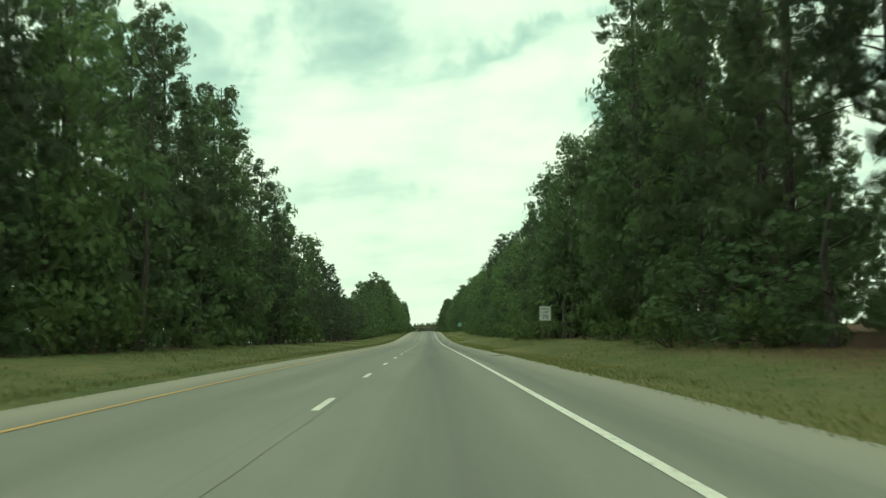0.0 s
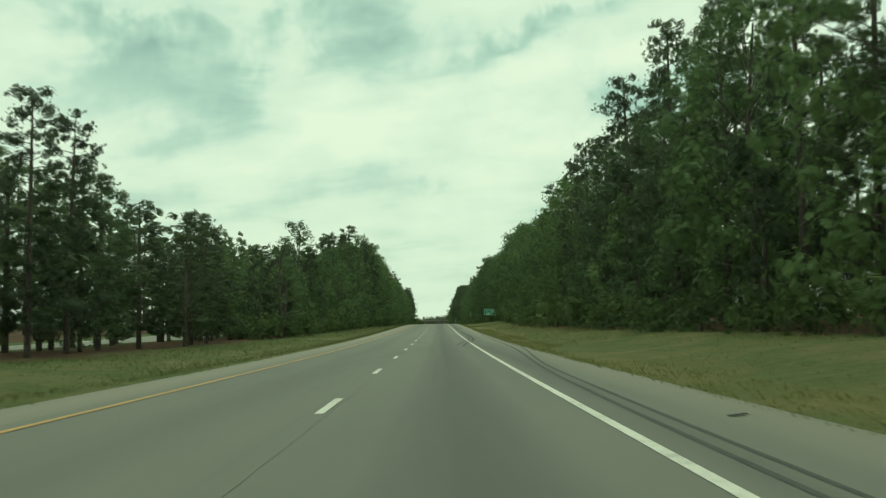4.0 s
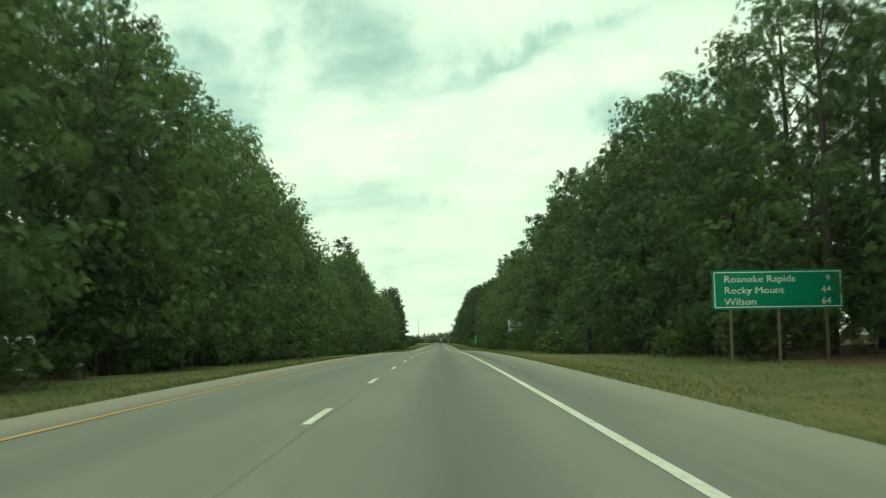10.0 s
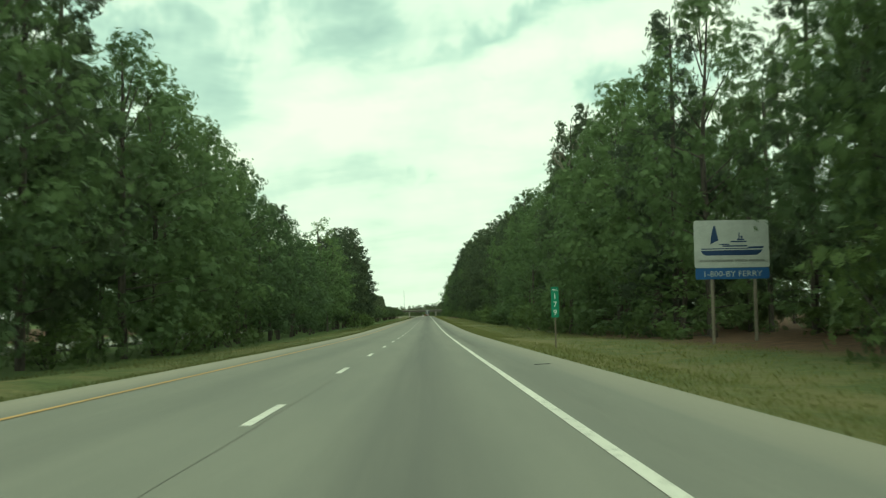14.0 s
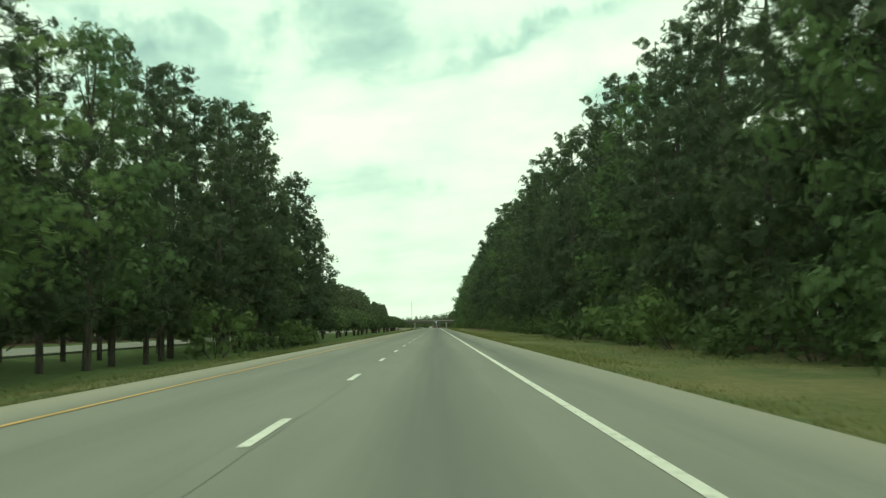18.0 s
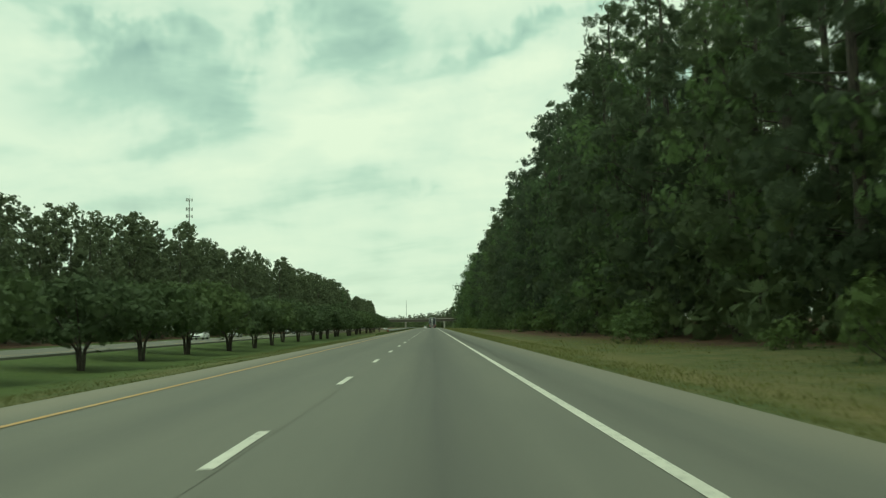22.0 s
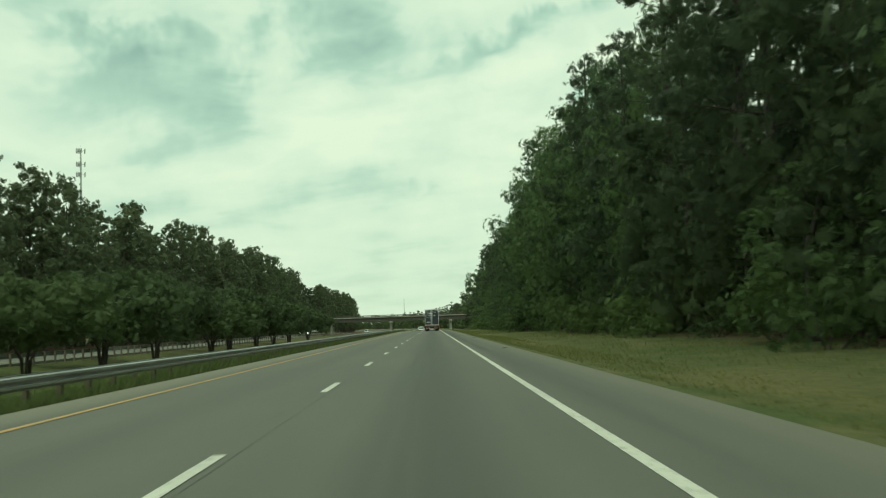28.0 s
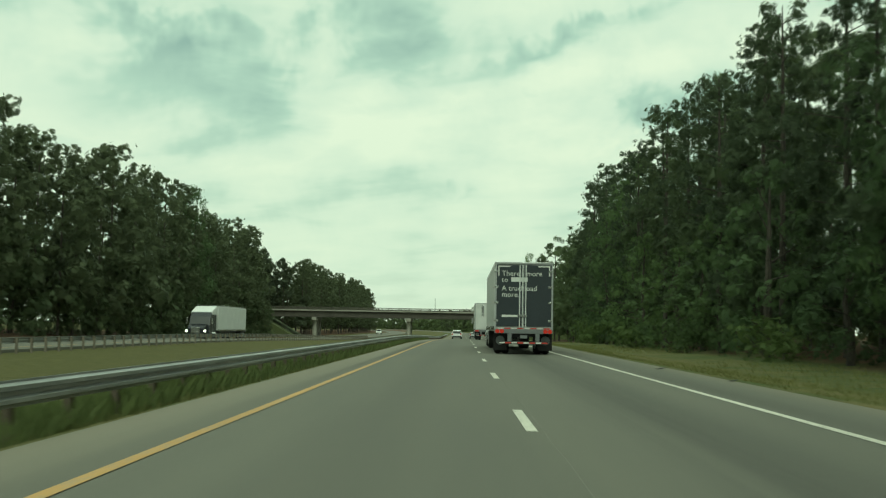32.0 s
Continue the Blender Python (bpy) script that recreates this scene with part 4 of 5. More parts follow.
# uncut grass at the pavement edges, and weeds
def grass_strip(name, label, x0, x1, y0, y1, count, tall, power=1.0, lean_least=0.25, lean_most=0.9, mat=BLADE):
    xs = x0 + (x1 - x0) * rng.random(count) ** power
    ys = rng.uniform(y0, y1, count)
    lush = ~((xs > 6.6) & (np.abs(ys - 950) < 52 + 14 * rng.random(count)))
    xs, ys = xs[lush], ys[lush]
    count = len(xs)
    base = np.array([place(x, y, ground_z(x, y) - 0.02) for x, y in zip(xs, ys)])
    tuft = noise.noise
    scale = np.array([0.9 + 0.3 * tuft((x * 0.3, y * 0.12, 1.0)) for x, y in zip(xs, ys)])
    out = []
    for b in range(2):
        ang = rng.uniform(0, 6.283, count)
        h = tall * scale * rng.uniform(0.6, 1.3, count)
        lean = h * rng.uniform(lean_least, lean_most, count)
        w = 0.004 + 0.007 * rng.random(count) + 0.02 * tall * (mat is not BLADE)
        d = np.stack([np.cos(ang), np.sin(ang), np.zeros(count)], 1)
        s = np.stack([-np.sin(ang), np.cos(ang), np.zeros(count)], 1)
        root = base + d * 0.05
        tip = root + d * lean[:, None] + np.array([0, 0, 1]) * h[:, None]
        mid = root + d * lean[:, None] * 0.35 + np.array([0, 0, 1]) * (h * 0.6)[:, None]
        out.append(np.stack([root - s * w[:, None], root + s * w[:, None], mid + s * w[:, None] * 0.8, tip], 1))
    return tagged(new(name, cards(name, np.concatenate(out), mat)), label, "grass", kind="stuff")


grass_strip("verge_grass", "uncut yellowish-green grass fringing the outer pavement edge", 4.35, 6.8, 0, 1330, 60000, 0.12, 1.5)
grass_strip("median_grass", "uncut grass along the median edge", -8.8, -7.1, 0, 1330, 42000, 0.12, 0.6)
grass_strip("verge_grass", "soft rough grass across the outer verge", 6.0, 13.6, 0, 1330, 52000, 0.13, 1.0)
grass_strip("median_grass", "soft rough grass across the median", -15.0, -8.4, 0, 985, 32000, 0.13, 1.0)
grass_strip("rail_grass", "tall green weeds growing up round the guardrail posts", -9.3, -7.45, 985, 1335, 34000, 0.40, 1.0, 0.1, 0.6, WEED)
# ---- roadside furniture ----
def text_on(name, words, size, at, mat, parent, depth=0.006, turn=(90, 0, 0), wide=1.0, align="LEFT"):
    curve = bpy.data.curves.new(name, "FONT")
    curve.body, curve.size, curve.extrude, curve.align_x, curve.resolution_u = words, size, depth / 2, align, 2
    ob = new(name, curve)
    dg = bpy.context.evaluated_depsgraph_get()
    data = bpy.data.meshes.new_from_object(ob.evaluated_get(dg))
    bpy.data.objects.remove(ob)
    data.materials.clear()
    data.materials.append(mat)
    ob = new(name, data)
    ob.parent = parent
    ob.matrix_basis = pose(*at, *turn) @ Matrix.Diagonal((wide, 1, 1, 1))
    return ob


def panel(x0, x1, z0, z1, y=0.0, depth=0.01, radius=0.08):
    """An upright sheet facing -y with rounded corners."""
    bm = bmesh.new()
    pts = []
    for cx, cz, a0 in ((x1 - radius, z1 - radius, 0), (x0 + radius, z1 - radius, 90), (x0 + radius, z0 + radius, 180), (x1 - radius, z0 + radius, 270)):
        for i in range(5):
            a = radians(a0 + i * 22.5)
            pts.append((cx + radius * math.cos(a), cz + radius * math.sin(a)))
    f = bm.faces.new([bm.verts.new((x, y, z)) for x, z in pts])
    r = bmesh.ops.extrude_face_region(bm, geom=[f])
    bmesh.ops.translate(bm, vec=(0, depth, 0), verts=[v for v in r["geom"] if isinstance(v, bmesh.types.BMVert)])
    bmesh.ops.recalc_face_normals(bm, faces=bm.faces)
    return bm


def rim(x0, x1, z0, z1, w, y, depth=0.004):
    """A thin painted border: four bars."""
    bm = bmesh.new()
    for a, b, c, d in ((x0, x1, z0, z0 + w), (x0, x1, z1 - w, z1), (x0, x0 + w, z0 + w, z1 - w), (x1 - w, x1, z0 + w, z1 - w)):
        box(a, b, y - depth, y, c, d, 0, bm)
    return bm


def speed_sign():
    g = ground_z(11.8, 106)
    s = thing("speed_limit_sign", "white speed limit sign on two posts in the verge", "road sign", place(11.24, 106.6))
    part("plate", panel(0, 1.22, 2.69, 4.2, 0, 0.012, 0.06), SIGN_SHADED, s)
    part("border", rim(0.03, 1.19, 2.72, 4.17, 0.03, -0.002), SIGN_BLACK, s)
    for words, size, z in (("SPEED", 0.30, 3.80), ("LIMIT", 0.30, 3.44), ("70", 0.66, 2.85)):
        text_on("lettering", words, size, (0.61, -0.004, z), SIGN_BLACK, s, align="CENTER")
    for x in (0.28, 0.94):
        part("post", box(x - 0.04, x + 0.04, 0.014, 0.09, g - 0.4, 4.1, 0.01), STEEL_POST, s)


def distance_sign():
    s = thing("distance_sign", "wide green destination sign with white lettering on three posts", "road sign", place(11.25, 410, 0.07))
    part("plate", panel(0, 5.47, 2.0, 3.64, 0, 0.02, 0.14), SIGN_GREEN, s)
    part("border", rim(0.09, 5.38, 2.08, 3.56, 0.035, -0.003), SIGN_WHITE, s)
    for words, miles, z in (("Roanoke Rapids", "9", 3.13), ("Rocky Mount", "44", 2.66), ("Wilson", "64", 2.19)):
        text_on("lettering", words, 0.40, (0.5, -0.005, z), SIGN_WHITE, s, wide=1.15)
        text_on("lettering", miles, 0.40, (4.95, -0.005, z), SIGN_WHITE, s, align="RIGHT")
    for x in (0.75, 2.75, 4.75):
        part("post", box(x - 0.055, x + 0.055, 0.022, 0.11, ground_z(11.25 + x, 410) - 0.5, 3.5, 0.01), STEEL_POST, s)


def flat(outline, y=-0.004, depth=0.003):
    """A thin cut shape of (x, z) corners on a sign's face."""
    bm = bmesh.new()
    f = bm.faces.new([bm.verts.new((x, y, z)) for x, z in outline])
    e = bmesh.ops.extrude_face_region(bm, geom=[f])
    bmesh.ops.translate(bm, vec=(0, depth, 0), verts=[v for v in e["geom"] if isinstance(v, bmesh.types.BMVert)])
    bmesh.ops.recalc_face_normals(bm, faces=bm.faces)
    return bm


def ferry_sign():
    s = thing("ferry_sign", "white and blue ferry information sign on two timber posts", "road sign", place(12.4, 562))
    part("plate", panel(0, 3.42, 3.36, 5.52, 0, 0.02, 0.1), SIGN_SHADED, s)
    part("lower_plate", panel(0.03, 3.39, 2.84, 3.345, 0.002, 0.02, 0.06), SIGN_BLUE, s, "blue lower plate")
    text_on("lettering", "1-800-BY FERRY", 0.36, (1.71, -0.004, 2.96), SIGN_SHADED, s, align="CENTER", wide=1.1)
    part("sail_shape", flat(((0.74, 4.42), (0.92, 4.52), (1.12, 4.60), (1.03, 5.0), (0.98, 5.28), (0.90, 5.24), (0.80, 4.9))), SIGN_NAVY, s)
    part("hull_shape", flat(((0.30, 4.14), (0.36, 4.02), (0.5, 3.92), (2.85, 3.92), (3.02, 4.03), (3.12, 4.16))), SIGN_NAVY, s)
    part("hull_shape", flat(((0.33, 4.24), (0.33, 4.19), (3.14, 4.22), (3.18, 4.32), (2.5, 4.30), (2.4, 4.24))), SIGN_NAVY, s)
    for x0, x1, z0, z1 in ((1.30, 2.42, 4.31, 4.37), (1.15, 1.62, 4.39, 4.44), (1.66, 2.40, 4.51, 4.57), (1.95, 2.30, 4.60, 4.66), (2.04, 2.09, 4.66, 4.94), (2.14, 2.22, 4.67, 4.80)):
        part("boat_bar", box(x0, x1, -0.005, -0.001, z0, z1), SIGN_NAVY, s)
    for x0, x1 in ((0.22, 0.72), (0.78, 1.75), (1.85, 2.4), (2.48, 3.2)):
        part("small_print", box(x0, x1, -0.005, -0.001, 3.62, 3.73), SIGN_BACK, s, "faded grey print bar")
    for x in (0.8, 2.75):
        part("post", rod((x, 0.10, ground_z(12.4 + x, 562) - 0.5), (x, 0.10, 4.9), 0.085, 0.075, 10), WOOD_POST, s)


def mile_marker():
    s = thing("mile_marker", "narrow green mile marker on a post", "road sign", place(6.55, 566.5))
    part("plate", panel(-0.19, 0.19, 1.25, 2.76, 0, 0.008, 0.05), SIGN_GREEN, s)
    text_on("lettering", "MILE", 0.14, (0, -0.003, 2.56), SIGN_WHITE, s, align="CENTER")
    for d, z in (("1", 2.16), ("7", 1.76), ("9", 1.36)):
        text_on("lettering", d, 0.40, (0, -0.003, z), SIGN_WHITE, s, align="CENTER")
    part("post", box(-0.035, 0.035, 0.010, 0.07, ground_z(6.55, 566) - 0.4, 2.5, 0.008), STEEL_POST, s)


speed_sign(), distance_sign(), ferry_sign(), mile_marker()


def guardrail(name, label, x, z, y0, y1, face, group):
    """W-beam rail on steel posts; face is the side the traffic passes."""
    root = thing(name, label, "guardrail", group=group)
    wave = [(0.0, 0.44), (0.0, 0.47), (0.075, 0.50), (0.075, 0.55), (0.01, 0.58), (0.01, 0.62), (0.075, 0.65), (0.075, 0.70), (0.0, 0.73), (0.0, 0.76)]
    beam = [(x + face * a, z + b) for a, b in wave] + [(x + face * a - face * 0.012, z + b) for a, b in reversed(wave)]
    along("rail", beam + beam[:1], y0, y1, 4.0, GALVANISED, parent=root)
    data = None
    for y in np.arange(y0 + 0.4, y1, 1.905):
        if data is None:
            bm = box(-0.05, 0.05, -0.07, 0.07, -0.45, 0.72)
            box(-0.05 + face * 0.1, 0.0 + face * 0.1, -0.07, 0.07, 0.44, 0.72, 0, bm)
            data = bpy.data.meshes.new("post")
            bm.to_mesh(data)
            bm.free()
            data.materials.append(STEEL_POST if name == "guardrail" else WOOD_POST)
        ob = new("post", data)
        ob.parent = root
        ob.matrix_basis = Matrix.Translation(place(x - face * 0.11, float(y), z))
    return root


rail = guardrail("guardrail", "long galvanised steel guardrail along the median edge", -7.75, -0.31, 997, 1540, 1, "guardrails")
z = prof(996) - 0.31
plate = part("end_plate", box(-8.02, -7.60, 996.42, 996.44, z + 0.36, z + 0.80, 0.006), DARK_STEEL, rail, "black and orange hazard end plate")
part("nose", rod((-7.74, 996.46, z + 0.60), (-7.74, 997.05, z + 0.60), 0.10, 0.17, 12), GALVANISED, rail, "rounded steel end piece")
for k, (a, b) in enumerate(((-8.01, -7.80), (-7.93, -7.70), (-7.80, -7.61))):
    low, high = z + 0.375 + 0.02 * (k == 1), z + 0.785
    bm = bmesh.new()
    f = bm.faces.new([bm.verts.new(v) for v in ((b - 0.075, 996.416, low), (b, 996.416, low), (a + 0.075, 996.416, high), (a, 996.416, high))])
    part("stripe", bm, HAZARD, plate, "faded orange stripe")
guardrail("far_guardrail", "weathered guardrail on the far side of the median", -25.6, -0.5, 1010, 1440, -1, "guardrails")


# ---- overpass ----
def overpass():
    y0, y1 = 1446.0, 1457.0
    zg = prof(1450)
    b = thing("overpass", "concrete and steel road bridge crossing the highway", "bridge", (0, 0, zg))
    part("deck", box(-54, 22, y0, y1, 6.05, 6.35, 0.02), CONCRETE, b)
    for y in (y0 + 0.6, y0 + 3.2, y0 + 5.75, y0 + 8.3, y1 - 0.6):
        bm = box(-54, 22, y - 0.02, y + 0.02, 4.62, 6.04)
        box(-54, 22, y - 0.2, y + 0.2, 4.58, 4.62, 0, bm)
        box(-54, 22, y - 0.2, y + 0.2, 6.0, 6.045, 0, bm)
        part("girder", bm, GIRDER_SHADE, b, "dark steel girder")
    # concrete parapets and rails: their shade is put in with the dark girder colour
    for y in (y0, y1 - 0.25):
        part("parapet", box(-54, 22, y, y + 0.25, 6.355, 6.62, 0.02), GIRDER_SHADE, b)
        part("rail", box(-54, 22, y + 0.08, y + 0.18, 6.94, 7.06, 0.01), GIRDER_SHADE, b)
        for x in np.arange(-53.5, 22, 2.5):
            part("rail_post", box(x - 0.12, x + 0.12, y + 0.05, y + 0.2, 6.625, 6.935), GIRDER_SHADE, b)
    for x in (-39.6, -16.1, 7.4):
        part("pier_cap", box(x - 0.6, x + 0.6, y0 + 0.3, y1 - 0.3, 3.75, 4.56, 0.05), CONCRETE, b)
        for y in (y0 + 1.8, y0 + 5.75, y1 - 1.8):
            part("column", rod((x, y, -1.6), (x, y, 3.75), 0.5, 0.5, 18), CONCRETE, b)
    for x0, x1, x2 in ((-42.5, -52.0, -95), (10.5, 20.0, 70)):
        d = 1 if x1 > x0 else -1
        bm = bmesh.new()
        prof_pts = [(x0, -1.2), (x1, 4.3), (x1, 6.0), (x2, 5.2), (x2, -1.2)]
        f = bm.faces.new([bm.verts.new((x, y0 - 3, z)) for x, z in prof_pts])
        r = bmesh.ops.extrude_face_region(bm, geom=[f])
        bmesh.ops.translate(bm, vec=(0, y1 - y0 + 6, 0), verts=[v for v in r["geom"] if isinstance(v, bmesh.types.BMVert)])
        bmesh.ops.recalc_face_normals(bm, faces=bm.faces)
        part("embankment", bm, SLOPE, b, "grassy abutment slope")


overpass()


# ---- masts ----
def antenna_mast():
    z0 = prof(1570)
    s = thing("antenna_mast", "slender grey phone mast rising above the pines", "mast", (-166.9, 1536.8, z0))
    part("pole", stem([(0, 0, -1), (0, 0, 46), (0, 0, 92)], [0.8, 0.6, 0.32], 10), GALVANISED, s)
    for z in (92.0, 85.5, 80.5):
        for k in range(3):
            a = k * 2.094 + 0.4
            arm = rod((0, 0, z), (1.9 * math.cos(a), 1.9 * math.sin(a), z), 0.09, 0.09, 6)
            p = part("arm", arm, GALVANISED, s)
            for j in (-1.5, -0.5, 0.5, 1.5):
                cx, cy = 1.9 * math.cos(a) - j * 0.8 * math.sin(a), 1.9 * math.sin(a) + j * 0.8 * math.cos(a)
                part("aerial", box(cx - 0.16, cx + 0.16, cy - 0.16, cy + 0.16, z - 1.1, z + 1.1, 0.04), SIGN_BACK, s)
    part("spike", rod((0, 0, 92), (0, 0, 95.5), 0.06, 0.03, 6), GALVANISED, s)
    m = thing("radio_mast", "thin radio mast far beyond the overpass", "mast", (-77, 3990, 0))
    part("pole", stem([(0, 0, -2), (0, 0, 78)], [0.9, 0.5], 8), GALVANISED, m)
    part("dish", rod((0, -0.6, 60), (0, -1.0, 60), 1.3, 1.1, 12), SIGN_BACK, m)


antenna_mast()


# ---- vehicles ----
def wheel(parent, x, y, r, w, rim_mat):
    t = rod((x - w / 2, y, r), (x + w / 2, y, r), r, r, 24)
    bmesh.ops.bevel(t, geom=[e for e in t.edges if len(e.link_faces) == 2 and any(len(f.verts) > 4 for f in e.link_faces)], offset=r * 0.1, segments=2, affect="EDGES")
    tyre = part("wheel", t, RUBBER, parent)
    part("rim", rod((x - w / 2 - 0.012, y, r), (x + w / 2 + 0.012, y, r), r * 0.56, r * 0.56, 16), rim_mat, tyre, "bright wheel rim")
    return tyre


def trailer_body(s, y0, length, side, back, floor=1.15, top=4.11, half=1.3):
    part("box_body", box(-half, half, y0 + 0.06, y0 + length, floor, top, 0.03), side, s)
    part("roof_rail", box(-half - 0.012, half + 0.012, y0 + 0.07, y0 + length, top - 0.10, top + 0.012, 0.01), CHROME, s)
    for i in (-1, 1):
        part("side_rail", box(i * half - 0.02, i * half + 0.02, y0 + 0.07, y0 + length, floor - 0.12, floor + 0.10, 0.01), CHROME, s)
    for i in (-1, 1):
        part("rear_door", box(min(0.012 * i, (half - 0.07) * i), max(0.012 * i, (half - 0.07) * i), y0, y0 + 0.058, floor + 0.1, top - 0.12, 0.012), back, s)
    part("rear_frame", rim(-half, half, floor - 0.02, top, 0.075, y0 + 0.05, 0.06), SILVER_PAINT, s)
    # landing legs, slider, axles
    part("underframe", box(-0.55, 0.55, y0 + 0.3, y0 + length - 0.5, floor - 0.38, floor - 0.005), DARK_STEEL, s)
    for i in (-0.6, 0.6):
        part("landing_leg", box(i - 0.06, i + 0.06, y0 + length - 4.2, y0 + length - 4.05, 0.25, floor - 0.03), DARK_STEEL, s)


def semi_truck(at, turn, side, back, cab, label, detail):
    """A tractor and box trailer; the back doors at y = 0, the cab ahead along +y."""
    s = thing("semi_truck", label, "truck", at, "lorries", turn)
    L = 16.0
    trailer_body(s, 0.0, L, side, back)
    for y in (1.35, 2.65):
        for x in (-0.92, 0.92):
            for k in (-0.17, 0.17):
                wheel(s, x + k, y, 0.51, 0.28, SILVER_PAINT)
        part("axle", rod((-1.1, y, 0.51), (1.1, y, 0.51), 0.07), DARK_STEEL, s)
    # rear lamps, bumper bar, mud flaps
    part("rear_sill", box(-1.3, 1.3, -0.02, 0.06, 0.93, 1.12, 0.01), GREY_PAINT, s)
    part("bumper_bar", box(-1.1, 1.1, -0.06, 0.06, 0.46, 0.58, 0.01), DARK_STEEL, s)
    for x in (-0.62, 0.62):
        part("bumper_strut", box(x - 0.09, x + 0.09, -0.03, 0.05, 0.585, 0.925), GREY_PAINT, s)
    for i in range(8):
        x = -1.08 + i * 0.27
        part("reflector", box(x, x + 0.25, -0.066, -0.062, 0.49, 0.55), RED_TAPE if i % 2 else WHITE_TAPE, s)
    for x in (-1.17, -0.97, 0.97, 1.17):
        part("tail_lamp", rod((x, -0.045, 1.03), (x, -0.021, 1.03), 0.095, 0.09, 14), RED_LENS, s)
    for x in (-1.02, 1.02):
        part("mud_flap", box(x - 0.3, x + 0.3, 0.62, 0.64, 0.18, 0.92), RUBBER, s)
        part("flap_disc", rod((x, 0.615, 0.62), (x, 0.618, 0.62), 0.2, 0.2, 16), GREY_PAINT, s)
    if detail:
        for x in (-0.19, -0.06, 0.08):
            part("lock_rod", rod((x, -0.04, 1.2), (x, -0.04, 4.0), 0.026, 0.026, 8), WHITE_PAINT, s)
            part("rod_handle", box(x - 0.05, x + 0.05, -0.085, -0.067, 1.66, 1.78), CHROME, s)
        for x in (-1.2, 1.2):
            for z in (1.5, 2.3, 3.0, 3.7):
                part("hinge", box(x - 0.12, x + 0.06, -0.018, -0.002, z - 0.05, z + 0.05, 0.005), CHROME, s)
        for x0, x1 in ((-1.16, -0.62), (0.62, 1.16)):
            part("corner_tape", box(x0, x1, -0.008, -0.001, 3.90, 3.955), WHITE_TAPE, s)
        for x0, x1 in ((-1.16, -1.11), (1.11, 1.16)):
            part("corner_tape", box(x0, x1, -0.008, -0.001, 3.5, 3.898), WHITE_TAPE, s)
        for i in range(8):
            x = -1.15 + i * 0.29
            part("reflector", box(x, x + 0.27, -0.028, -0.022, 1.135, 1.185), RED_TAPE if i % 2 else WHITE_TAPE, s)
        for words, z in (("There's more", 3.50), ("to", 3.22), ("A truckload", 2.84), ("more.", 2.56)):
            text_on("lettering", words, 0.33, (-1.0, -0.004, z), SIGN_WHITE, s)
        part("brand_bar", box(-0.58, 0.16, -0.005, -0.001, 3.24, 3.44), SIGN_WHITE, s, "plain white bar")
        part("brand_bar", box(-0.98, -0.28, -0.005, -0.001, 1.66, 1.76), SIGN_WHITE, s, "plain white bar")
        part("number_bar", box(-0.16, 0.16, -0.05, -0.02, 0.72, 0.86), GREY_PAINT, s, "plain plate bar")
    # tractor
    part("chassis", box(-0.45, 0.45, L - 1.8, L + 5.2, 0.55, 0.85), DARK_STEEL, s)
    part("cab", prism([(L + 0.6, 0.75), (L + 4.0, 0.75), (L + 4.0, 1.75), (L + 3.45, 2.75), (L + 2.7, 3.35), (L + 0.75, 3.95), (L + 0.6, 3.9)], -1.2, 1.2, 0.08), cab, s)
    part("roof_fairing", prism([(L + 0.62, 3.0), (L + 3.0, 3.0), (L + 2.72, 3.39), (L + 0.75, 4.0), (L + 0.62, 3.95)], -1.23, 1.23, 0.05), WHITE_PAINT, s)
    part("bonnet", prism([(L + 3.9, 0.8), (L + 5.6, 0.8), (L + 5.65, 1.35), (L + 5.3, 1.65), (L + 3.9, 1.85)], -0.95, 0.95, 0.07), cab, s)
    part("grille", box(-0.5, 0.5, L + 5.6, L + 5.68, 0.78, 1.5, 0.02), CHROME, s)
    part("bumper", box(-1.2, 1.2, L + 5.4, L + 5.75, 0.35, 0.72, 0.05), cab, s)
    part("windscreen", prism([(L + 3.99, 1.86), (L + 4.02, 1.86), (L + 3.52, 2.72), (L + 3.49, 2.72)], -1.05, 1.05), GLASS, s)
    for x in (-1.0, 1.0):
        part("headlamp", box(x - 0.14, x + 0.14, L + 5.36, L + 5.56, 0.95, 1.2, 0.03), HEADLAMP if not detail else SIGN_WHITE, s)
        part("side_window", box(x * 1.2 - 0.01, x * 1.2 + 0.01, L + 2.7, L + 3.5, 1.9, 2.55), GLASS, s)
        part("fuel_tank", rod((x, L + 1.2, 0.7), (x, L + 2.9, 0.7), 0.33, 0.33, 16), CHROME, s)
        part("mirror", box(x * 1.45 - 0.08, x * 1.45 + 0.08, L + 3.8, L + 3.9, 1.9, 2.6, 0.02), CHROME, s)
        part("exhaust_stack", rod((x * 0.95, L + 0.45, 1.0), (x * 0.95, L + 0.45, 4.0), 0.08, 0.08, 10), CHROME, s)
        wheel(s, x * 1.02, L + 4.9, 0.51, 0.3, SILVER_PAINT)
        for y in (L - 0.9, L + 0.4):
            wheel(s, x * 0.92, y, 0.51, 0.5, SILVER_PAINT)
    return s


semi_truck(place(0.10, 1232.3), 0, TRAILER_WHITE, NAVY, WHITE_PAINT, "semi truck with a dark lettered rear door and pale trailer sides", True)
semi_truck(place(0.05, 1303.0), 0, TRAILER_WHITE, TRAILER_WHITE, WHITE_PAINT, "plain white semi truck in the outer lane", False)
semi_truck(place(-33.2, 1327.0, -0.43), 180, TRAILER_WHITE, TRAILER_WHITE, CAB_BLACK, "oncoming semi truck with lit headlamps and a white trailer", False)


